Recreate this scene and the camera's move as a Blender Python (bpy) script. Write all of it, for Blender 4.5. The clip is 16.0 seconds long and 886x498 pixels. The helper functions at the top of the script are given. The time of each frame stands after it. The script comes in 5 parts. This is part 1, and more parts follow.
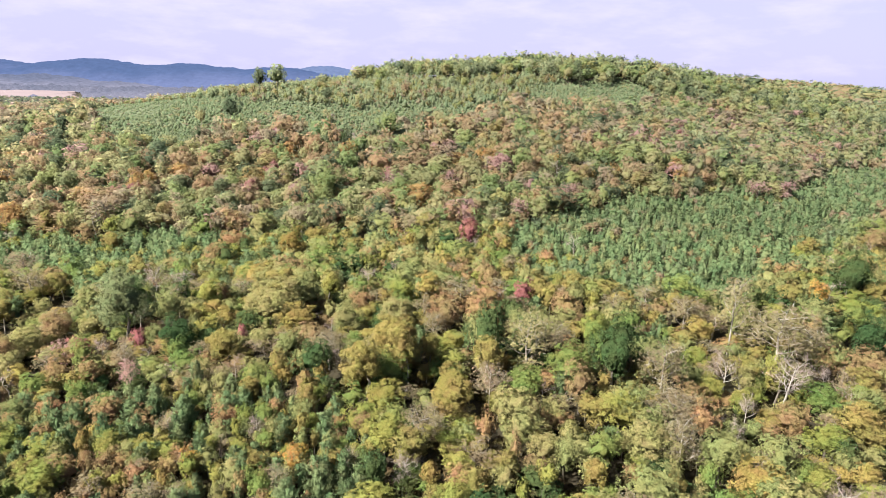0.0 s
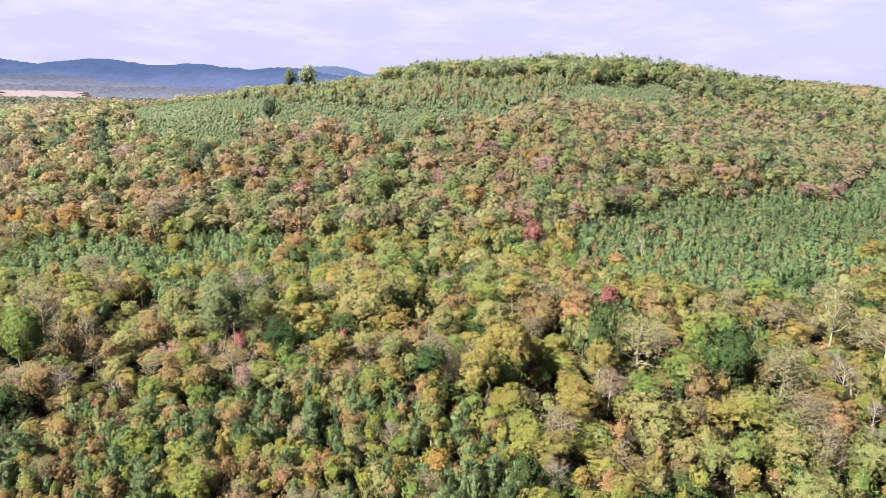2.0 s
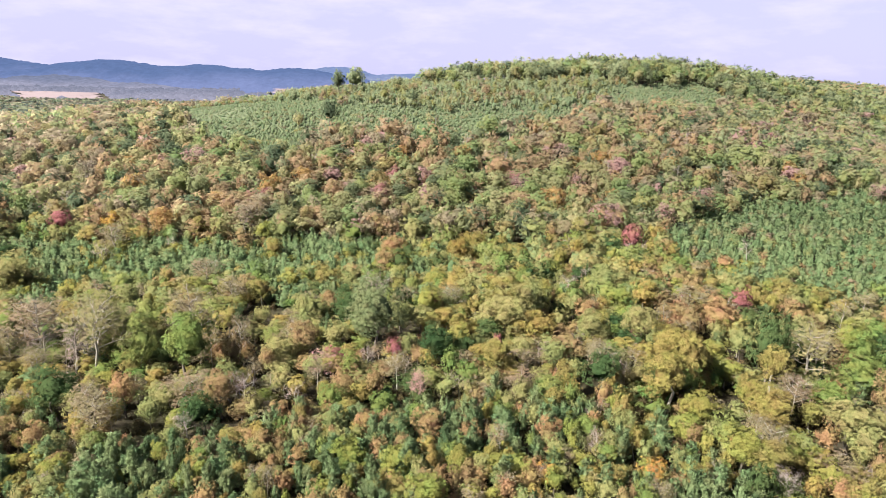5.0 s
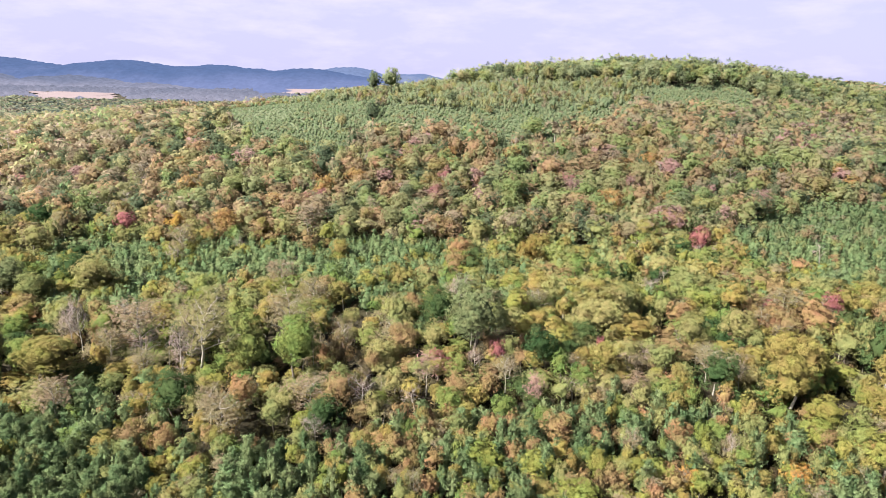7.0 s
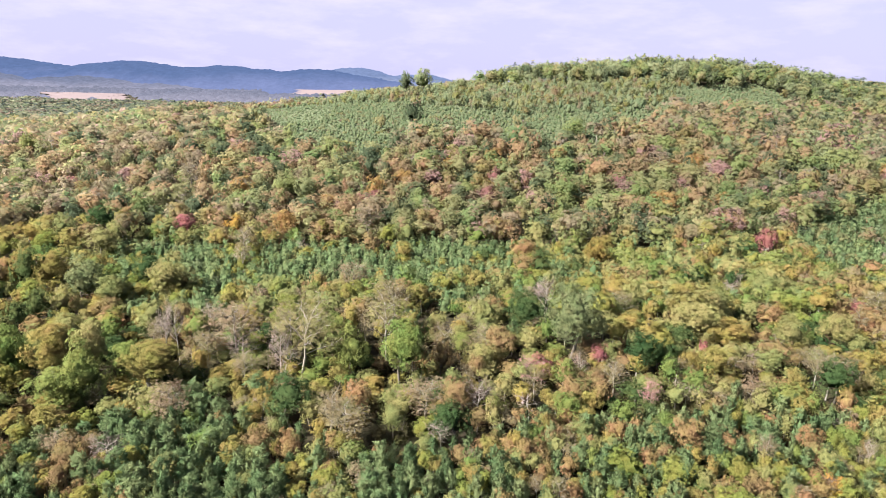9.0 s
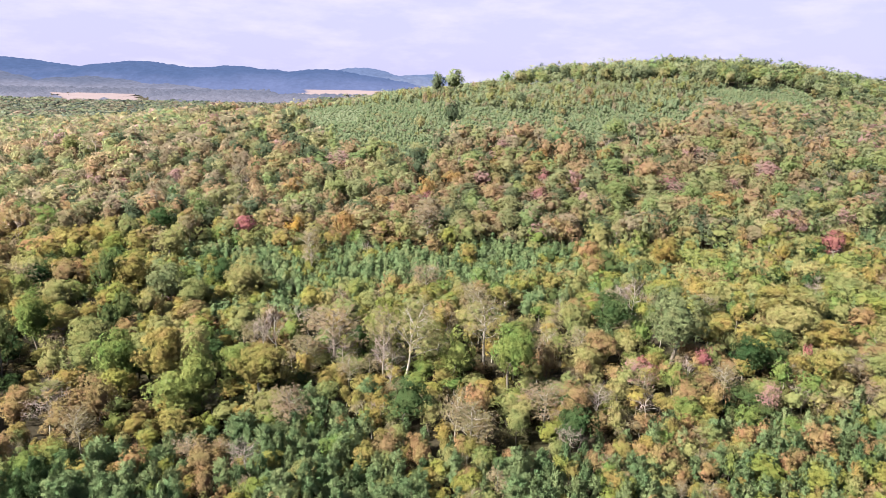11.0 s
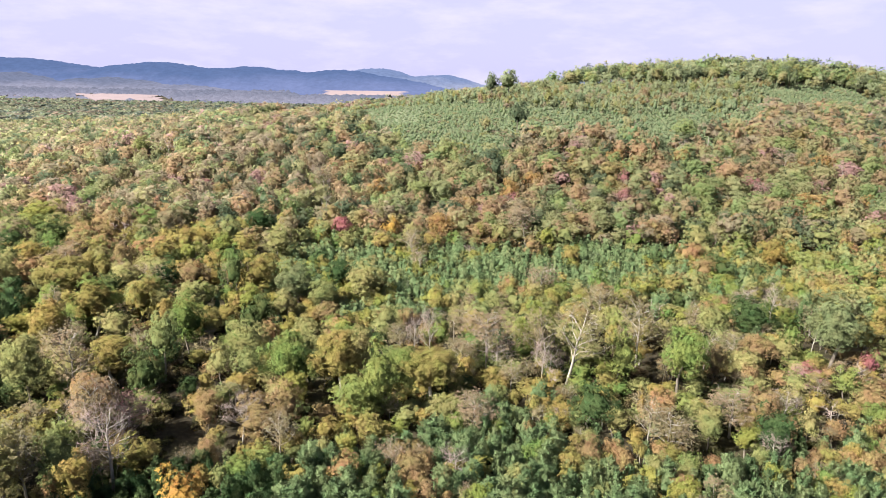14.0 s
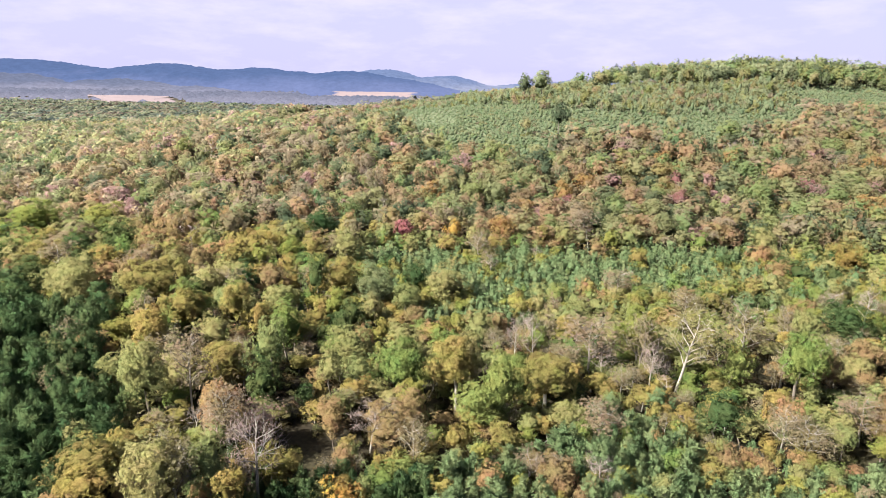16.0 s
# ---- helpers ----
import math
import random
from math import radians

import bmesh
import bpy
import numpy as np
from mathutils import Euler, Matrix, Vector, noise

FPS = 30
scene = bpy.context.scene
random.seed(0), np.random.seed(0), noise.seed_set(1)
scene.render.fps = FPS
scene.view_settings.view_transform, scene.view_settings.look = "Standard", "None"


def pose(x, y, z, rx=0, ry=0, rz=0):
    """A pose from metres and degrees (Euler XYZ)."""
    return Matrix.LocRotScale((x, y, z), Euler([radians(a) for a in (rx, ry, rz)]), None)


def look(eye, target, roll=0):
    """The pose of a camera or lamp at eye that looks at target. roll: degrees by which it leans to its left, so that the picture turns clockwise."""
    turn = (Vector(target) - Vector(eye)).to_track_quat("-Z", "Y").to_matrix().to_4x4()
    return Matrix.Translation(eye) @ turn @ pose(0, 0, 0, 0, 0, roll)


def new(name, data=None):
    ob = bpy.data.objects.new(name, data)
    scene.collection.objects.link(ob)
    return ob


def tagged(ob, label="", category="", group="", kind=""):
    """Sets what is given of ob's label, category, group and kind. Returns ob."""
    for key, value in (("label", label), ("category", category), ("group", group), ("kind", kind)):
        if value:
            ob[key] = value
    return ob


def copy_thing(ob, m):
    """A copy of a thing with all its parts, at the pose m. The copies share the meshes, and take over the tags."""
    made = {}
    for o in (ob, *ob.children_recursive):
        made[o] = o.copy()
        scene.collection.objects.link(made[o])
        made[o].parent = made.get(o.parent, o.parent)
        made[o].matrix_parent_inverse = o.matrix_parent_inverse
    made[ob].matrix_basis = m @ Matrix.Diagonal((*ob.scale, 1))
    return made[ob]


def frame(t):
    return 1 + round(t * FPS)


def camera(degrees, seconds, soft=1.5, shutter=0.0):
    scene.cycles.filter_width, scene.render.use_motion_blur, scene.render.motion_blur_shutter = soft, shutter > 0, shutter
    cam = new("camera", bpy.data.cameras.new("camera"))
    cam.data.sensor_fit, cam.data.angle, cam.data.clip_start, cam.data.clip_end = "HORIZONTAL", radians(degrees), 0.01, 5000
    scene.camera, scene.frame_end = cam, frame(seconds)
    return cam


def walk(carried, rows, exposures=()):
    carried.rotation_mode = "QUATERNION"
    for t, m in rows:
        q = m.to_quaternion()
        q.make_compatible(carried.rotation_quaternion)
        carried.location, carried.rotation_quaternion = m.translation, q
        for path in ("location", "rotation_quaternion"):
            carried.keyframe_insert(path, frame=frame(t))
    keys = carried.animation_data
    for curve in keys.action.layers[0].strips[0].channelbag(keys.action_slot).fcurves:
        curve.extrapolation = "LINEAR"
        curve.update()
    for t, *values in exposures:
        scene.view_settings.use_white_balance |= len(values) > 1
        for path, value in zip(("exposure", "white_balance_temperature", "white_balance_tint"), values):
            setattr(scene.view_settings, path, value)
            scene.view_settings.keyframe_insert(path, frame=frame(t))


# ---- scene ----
cam = camera(68.5, 16.0, soft=0.8)
METRES, EYE, TILT, LEAN, TURN = 180.0, 65.0, -14.6, -1.4, 0.0
ROWS = [
    (0.0, 0.0, 0.0, 0.0, -0.0, 0.0, -0.0),
    (0.5, -0.0324, 0.0004, 0.0008, -0.03, 0.0, 0.01),
    (1.0, -0.0641, 0.0007, 0.0021, -0.03, -0.01, 0.01),
    (1.5, -0.0964, 0.0009, 0.0031, -0.03, 0.01, 0.01),
    (2.0, -0.1284, 0.0012, 0.0043, -0.02, 0.01, 0.01),
    (2.5, -0.1601, 0.0017, 0.0053, 0.01, 0.03, 0.03),
    (3.0, -0.1922, 0.0021, 0.0066, 0.02, 0.03, 0.04),
    (3.5, -0.2242, 0.0025, 0.0075, 0.04, 0.02, 0.01),
    (4.0, -0.2558, 0.0032, 0.0084, 0.07, 0.04, 0.02),
    (6.5, -0.4138, 0.0053, 0.0125, 0.45, 0.04, -0.1),
    (7.0, -0.4424, 0.0053, 0.0132, 0.64, 0.05, -0.13),
    (7.5, -0.4734, 0.0061, 0.014, 0.7, 0.07, -0.15),
    (8.0, -0.5043, 0.0072, 0.0148, 0.74, 0.07, -0.15),
    (8.5, -0.5352, 0.0088, 0.0155, 0.77, 0.08, -0.14),
    (9.0, -0.5657, 0.0101, 0.0165, 0.81, 0.09, -0.14),
    (11.5, -0.722, 0.0128, 0.021, 1.03, 0.08, -0.14),
    (12.0, -0.7527, 0.0132, 0.021, 1.19, 0.1, -0.18),
    (12.5, -0.783, 0.014, 0.021, 1.37, 0.1, -0.21),
    (13.0, -0.8134, 0.0146, 0.0211, 1.51, 0.1, -0.22),
    (13.5, -0.8442, 0.0157, 0.0214, 1.61, 0.1, -0.24),
    (14.0, -0.8749, 0.017, 0.0218, 1.72, 0.12, -0.25),
    (14.5, -0.9053, 0.0186, 0.0224, 1.79, 0.14, -0.24),
    (15.0, -0.9365, 0.0211, 0.0231, 1.82, 0.16, -0.21),
    (15.5, -0.968, 0.0233, 0.0243, 1.87, 0.17, -0.23),
    (16.0, -0.9991, 0.0251, 0.0254, 1.95, 0.19, -0.23),
]
walk(cam, [(t, pose(0, 0, EYE, TILT, LEAN, TURN) @ pose(METRES * x, METRES * y, METRES * z, 90 + pitch, roll, yaw)) for t, x, y, z, yaw, pitch, roll in ROWS], exposures=((0.0, 2.0), (16.0, 2.0)))

# ---- world, sun ----
SUN_TO = Vector((-0.67, -0.34, 0.66)).normalized()
sun_elev = math.asin(SUN_TO.z)
sun_turn = math.atan2(SUN_TO.x, SUN_TO.y)
world = bpy.data.worlds.new("sky")
scene.world = world
world.use_nodes = True
wt = world.node_tree
wt.nodes.clear()
w_out = wt.nodes.new("ShaderNodeOutputWorld")
w_bg = wt.nodes.new("ShaderNodeBackground")
w_sky = wt.nodes.new("ShaderNodeTexSky")
w_sky.sky_type = "NISHITA"
w_sky.sun_disc = False
w_sky.sun_elevation = sun_elev
w_sky.sun_rotation = sun_turn
w_sky.air_density, w_sky.dust_density, w_sky.ozone_density = 1.0, 1.6, 1.0
w_co = wt.nodes.new("ShaderNodeTexCoord")
w_map = wt.nodes.new("ShaderNodeMapping")
w_map.inputs["Scale"].default_value = (3.0, 3.0, 11.0)
w_noise = wt.nodes.new("ShaderNodeTexNoise")
w_noise.inputs["Scale"].default_value = 2.6
w_noise.inputs["Detail"].default_value = 7.0
w_noise.inputs["Roughness"].default_value = 0.6
w_ramp = wt.nodes.new("ShaderNodeValToRGB")
w_ramp.color_ramp.elements[0].position, w_ramp.color_ramp.elements[0].color = 0.46, (0, 0, 0, 1)
w_ramp.color_ramp.elements[1].position, w_ramp.color_ramp.elements[1].color = 0.70, (1, 1, 1, 1)
w_mul = wt.nodes.new("ShaderNodeMath")
w_mul.operation = "MULTIPLY"
w_mul.inputs[1].default_value = 0.48
w_veil = wt.nodes.new("ShaderNodeMix")
w_veil.data_type = "RGBA"
w_sep = wt.nodes.new("ShaderNodeSeparateXYZ")
w_low = wt.nodes.new("ShaderNodeMapRange")
w_low.inputs["From Min"].default_value, w_low.inputs["From Max"].default_value = 0.12, 0.32
w_low.inputs["To Min"].default_value, w_low.inputs["To Max"].default_value = 0.88, 0.0
wt.links.new(w_co.outputs["Generated"], w_sep.inputs["Vector"])
wt.links.new(w_sep.outputs["Z"], w_low.inputs["Value"])
wt.links.new(w_low.outputs["Result"], w_veil.inputs["Factor"])
w_veil.inputs["B"].default_value = (5.95, 5.82, 8.8, 1)
w_cloud = wt.nodes.new("ShaderNodeMix")
w_cloud.data_type = "RGBA"
w_cloud.inputs["B"].default_value = (8.0, 7.5, 8.85, 1)
wt.links.new(w_co.outputs["Generated"], w_map.inputs["Vector"])
wt.links.new(w_map.outputs["Vector"], w_noise.inputs["Vector"])
wt.links.new(w_noise.outputs["Fac"], w_ramp.inputs["Fac"])
wt.links.new(w_ramp.outputs["Color"], w_mul.inputs[0])
wt.links.new(w_sky.outputs["Color"], w_veil.inputs["A"])
wt.links.new(w_veil.outputs["Result"], w_cloud.inputs["A"])
wt.links.new(w_mul.outputs["Value"], w_cloud.inputs["Factor"])
wt.links.new(w_cloud.outputs["Result"], w_bg.inputs["Color"])
w_bg.inputs["Strength"].default_value = 0.032
wt.links.new(w_bg.outputs["Background"], w_out.inputs["Surface"])

sun = new("sun", bpy.data.lights.new("sun", "SUN"))
sun.data.energy = 5.0
sun.data.angle = radians(0.6)
sun.data.color = (1.0, 0.94, 0.84)
sun.matrix_world = look(SUN_TO * 200, (0, 0, 0))


# ---- the lie of the land ----
BUMPS = [(x, y, 105.0) for x in (-420, -280, -140, 0, 140, 280, 420) for y in (280, 400, 520, 640)]
BUMPS += [(x, y, 200.0) for x in (-500, -150, 200, 550) for y in (800, 1000)]
BUMPS += [(x, y, 70.0) for x in (-260, -130, 0, 130) for y in (110, 190, 260)]
RISE = [-1.1, 4.3, -0.6, 4.2, -0.2, 13.4, 5.1, 5.2, -5.1, 11.6, 16.4, 6.8, 4.2, 12.6, 9.8, 14.9, 11.5, 3.8, 4.1, 23.2, 0.2, 1.1, -9.8, 13.7,
        2.2, 10.3, -0.4, -0.1, 7.6, -0.8, 23.6, -15.9, 43.7, 21.1, 16.7, 19.2, 4.0, 3.5, -0.9, 1.3, -1.3, -0.5, 2.0, 3.6, -8.4, 3.1, -0.2, -10.1]


def land(x, y):
    """Height of the ground: a wooded hill beyond a shallow valley."""
    x, y = np.asarray(x, float), np.asarray(y, float)
    z = np.full(x.shape, -3.0)
    for (bx, by, s), r in zip(BUMPS, RISE):
        z += r * np.exp(-((x - bx) ** 2 + (y - by) ** 2) / (2 * s * s))
    z += 17.0 * np.exp(-((x - 600) ** 2 + (y - 860) ** 2) / 45000.0)
    far = np.clip((y - 1450) / 420, 0, 1)
    z += 10.0 * far * far * (3 - 2 * far) * np.clip((-x - 200) / 200, 0, 1)
    z += 0.5 * np.sin(x / 13.0 + 1.3) * np.sin(y / 11.0) + 0.9 * np.sin(x / 41.0) * np.sin(y / 37.0 + 0.7)
    return z


def land_at(x, y):
    return float(land(np.array([x]), np.array([y]))[0])


# ---- materials ----
def nodes_of(name):
    m = bpy.data.materials.new(name)
    m.use_nodes = True
    m.node_tree.nodes.clear()
    return m, m.node_tree, m.node_tree.nodes.new("ShaderNodeOutputMaterial")


def ramp_node(nt, stops):
    r = nt.nodes.new("ShaderNodeValToRGB")
    els = r.color_ramp.elements
    while len(els) < len(stops):
        els.new(0.5)
    for e, (p, c) in zip(els, stops):
        e.position, e.color = p, (*c, 1)
    return r


def leaf_material(name, colours, own_tree=True, spread=0.12, through_light=0.24, sprays=5.2, flecks=0.36, open_share=0.54):
    """Foliage: one hue for each tree out of colours, each spray a little lighter, darker or browner, with gaps between its leaves.
    The leaves of a spray turn their upper sides to the light, up and outward ("facing")."""
    m, nt, out = nodes_of(name)
    L = nt.links
    if own_tree:
        pick = nt.nodes.new("ShaderNodeObjectInfo").outputs["Random"]
    else:
        a = nt.nodes.new("ShaderNodeAttribute")
        a.attribute_name = "tint"
        pick = a.outputs["Fac"]
    n = len(colours)
    ramp = ramp_node(nt, [(i / max(1, n - 1), c) for i, c in enumerate(colours)])
    L.new(pick, ramp.inputs["Fac"])
    geo = nt.nodes.new("ShaderNodeNewGeometry")
    hsv = nt.nodes.new("ShaderNodeHueSaturation")
    val = nt.nodes.new("ShaderNodeMapRange")
    val.inputs["To Min"].default_value, val.inputs["To Max"].default_value = 1 - spread, 1 + spread
    L.new(geo.outputs["Random Per Island"], val.inputs["Value"])
    broad = nt.nodes.new("ShaderNodeTexNoise")
    broad.inputs["Scale"].default_value, broad.inputs["Detail"].default_value = 0.42, 2.0
    L.new(geo.outputs["Position"], broad.inputs["Vector"])
    hue = nt.nodes.new("ShaderNodeMapRange")
    hue.inputs["From Min"].default_value, hue.inputs["From Max"].default_value = 0.3, 0.7
    hue.inputs["To Min"].default_value, hue.inputs["To Max"].default_value = 0.472, 0.528
    L.new(broad.outputs["Fac"], hue.inputs["Value"])
    L.new(hue.outputs["Result"], hsv.inputs["Hue"])
    grain = nt.nodes.new("ShaderNodeTexNoise")
    grain.inputs["Scale"].default_value, grain.inputs["Detail"].default_value = sprays, 2.0
    grain.inputs["Roughness"].default_value = 0.7
    L.new(geo.outputs["Position"], grain.inputs["Vector"])
    fleck = nt.nodes.new("ShaderNodeMapRange")
    fleck.inputs["From Min"].default_value, fleck.inputs["From Max"].default_value = 0.35, 0.65
    fleck.inputs["To Min"].default_value, fleck.inputs["To Max"].default_value = 1 - flecks, 1 + flecks
    L.new(grain.outputs["Fac"], fleck.inputs["Value"])
    both = nt.nodes.new("ShaderNodeMath")
    both.operation = "MULTIPLY"
    L.new(val.outputs["Result"], both.inputs[0])
    L.new(fleck.outputs["Result"], both.inputs[1])
    L.new(both.outputs["Value"], hsv.inputs["Value"])
    L.new(ramp.outputs["Color"], hsv.inputs["Color"])
    facing = nt.nodes.new("ShaderNodeAttribute")
    facing.attribute_name = "facing"
    world_way = nt.nodes.new("ShaderNodeVectorTransform")
    world_way.vector_type, world_way.convert_from, world_way.convert_to = "NORMAL", "OBJECT", "WORLD"
    L.new(facing.outputs["Vector"], world_way.inputs["Vector"])
    p = nt.nodes.new("ShaderNodeBsdfDiffuse")
    L.new(hsv.outputs["Color"], p.inputs["Color"])
    L.new(world_way.outputs["Vector"], p.inputs["Normal"])
    tr = nt.nodes.new("ShaderNodeBsdfTranslucent")
    L.new(hsv.outputs["Color"], tr.inputs["Color"])
    mix = nt.nodes.new("ShaderNodeMixShader")
    mix.inputs["Fac"].default_value = through_light
    L.new(p.outputs["BSDF"], mix.inputs[1])
    L.new(tr.outputs["BSDF"], mix.inputs[2])
    if open_share:
        leafy = nt.nodes.new("ShaderNodeAttribute")
        leafy.attribute_name = "leafy"
        gap = nt.nodes.new("ShaderNodeMapRange")
        level = 0.5 + 0.26 * (open_share - 0.5)
        gap.inputs["From Min"].default_value, gap.inputs["From Max"].default_value = level + 0.012, level - 0.012
        L.new(grain.outputs["Fac"], gap.inputs["Value"])
        share = nt.nodes.new("ShaderNodeMath")
        share.operation = "MULTIPLY"
        L.new(gap.outputs["Result"], share.inputs[0])
        L.new(leafy.outputs["Fac"], share.inputs[1])
        clear = nt.nodes.new("ShaderNodeBsdfTransparent")
        cut = nt.nodes.new("ShaderNodeMixShader")
        L.new(share.outputs["Value"], cut.inputs["Fac"])
        L.new(mix.outputs["Shader"], cut.inputs[1])
        L.new(clear.outputs["BSDF"], cut.inputs[2])
        mix = cut
    L.new(mix.outputs["Shader"], out.inputs["Surface"])
    return m


def surface(name, stops, scale, detail=6.0, rough=0.9, bump=0.4, stretch=(1, 1, 1), fine=0.0):
    m, nt, out = nodes_of(name)
    L = nt.links
    co = nt.nodes.new("ShaderNodeTexCoord")
    mp = nt.nodes.new("ShaderNodeMapping")
    mp.inputs["Scale"].default_value = stretch
    L.new(co.outputs["Object"], mp.inputs["Vector"])
    nz = nt.nodes.new("ShaderNodeTexNoise")
    nz.inputs["Scale"].default_value, nz.inputs["Detail"].default_value = scale, detail
    nz.inputs["Roughness"].default_value = 0.65
    L.new(mp.outputs["Vector"], nz.inputs["Vector"])
    r = ramp_node(nt, stops)
    L.new(nz.outputs["Fac"], r.inputs["Fac"])
    p = nt.nodes.new("ShaderNodeBsdfPrincipled")
    p.inputs["Roughness"].default_value = rough
    p.inputs["Specular IOR Level"].default_value = 0.2
    colour = r.outputs["Color"]
    if fine:
        n2 = nt.nodes.new("ShaderNodeTexNoise")
        n2.inputs["Scale"].default_value, n2.inputs["Detail"].default_value = fine, 4.0
        L.new(mp.outputs["Vector"], n2.inputs["Vector"])
        h = nt.nodes.new("ShaderNodeHueSaturation")
        v = nt.nodes.new("ShaderNodeMapRange")
        v.inputs["From Min"].default_value, v.inputs["From Max"].default_value = 0.3, 0.7
        v.inputs["To Min"].default_value, v.inputs["To Max"].default_value = 0.6, 1.4
        L.new(n2.outputs["Fac"], v.inputs["Value"])
        L.new(v.outputs["Result"], h.inputs["Value"])
        L.new(colour, h.inputs["Color"])
        colour = h.outputs["Color"]
    L.new(colour, p.inputs["Base Color"])
    if bump:
        b = nt.nodes.new("ShaderNodeBump")
        b.inputs["Strength"].default_value = bump
        L.new(nz.outputs["Fac"], b.inputs["Height"])
        L.new(b.outputs["Normal"], p.inputs["Normal"])
    L.new(p.outputs["BSDF"], out.inputs["Surface"])
    return m


def haze_glow(name, crest, foot, top, noise_scale=0.035, mottle=0.20):
    """A plain distant backdrop: wooded ridges far off, the blue air and pale mist at their feet painted into a glowing
    colour.
    """
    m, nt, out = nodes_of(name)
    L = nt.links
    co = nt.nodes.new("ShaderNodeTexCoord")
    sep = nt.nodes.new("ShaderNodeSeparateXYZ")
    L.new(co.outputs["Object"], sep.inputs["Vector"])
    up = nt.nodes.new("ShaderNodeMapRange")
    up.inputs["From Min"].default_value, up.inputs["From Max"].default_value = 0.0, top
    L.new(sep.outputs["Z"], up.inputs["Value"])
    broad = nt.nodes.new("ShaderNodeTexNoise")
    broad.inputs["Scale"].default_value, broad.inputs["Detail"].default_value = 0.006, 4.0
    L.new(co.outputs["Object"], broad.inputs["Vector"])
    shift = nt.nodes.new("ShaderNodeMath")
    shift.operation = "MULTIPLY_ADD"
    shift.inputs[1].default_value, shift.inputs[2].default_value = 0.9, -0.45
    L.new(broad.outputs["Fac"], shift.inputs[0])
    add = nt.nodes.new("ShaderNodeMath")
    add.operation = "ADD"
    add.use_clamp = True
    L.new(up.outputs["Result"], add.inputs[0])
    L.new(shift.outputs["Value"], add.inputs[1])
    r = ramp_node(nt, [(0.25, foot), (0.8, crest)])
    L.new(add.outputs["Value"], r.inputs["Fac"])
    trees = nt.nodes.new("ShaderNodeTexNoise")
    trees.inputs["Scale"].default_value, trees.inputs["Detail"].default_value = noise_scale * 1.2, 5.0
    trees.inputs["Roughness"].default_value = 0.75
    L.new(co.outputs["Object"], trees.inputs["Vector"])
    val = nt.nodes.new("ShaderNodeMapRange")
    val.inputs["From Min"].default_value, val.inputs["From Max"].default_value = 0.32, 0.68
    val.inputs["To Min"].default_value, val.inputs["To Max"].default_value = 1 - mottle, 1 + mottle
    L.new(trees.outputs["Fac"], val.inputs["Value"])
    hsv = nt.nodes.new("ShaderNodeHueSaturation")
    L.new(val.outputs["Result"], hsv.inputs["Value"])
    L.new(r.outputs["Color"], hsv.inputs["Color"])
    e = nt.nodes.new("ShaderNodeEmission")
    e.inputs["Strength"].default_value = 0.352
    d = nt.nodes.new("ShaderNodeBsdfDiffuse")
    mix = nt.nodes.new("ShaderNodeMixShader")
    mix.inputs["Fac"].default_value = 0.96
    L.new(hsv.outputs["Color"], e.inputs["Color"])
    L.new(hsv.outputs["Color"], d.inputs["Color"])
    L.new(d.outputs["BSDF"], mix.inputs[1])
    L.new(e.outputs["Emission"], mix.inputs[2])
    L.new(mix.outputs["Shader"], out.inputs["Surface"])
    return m


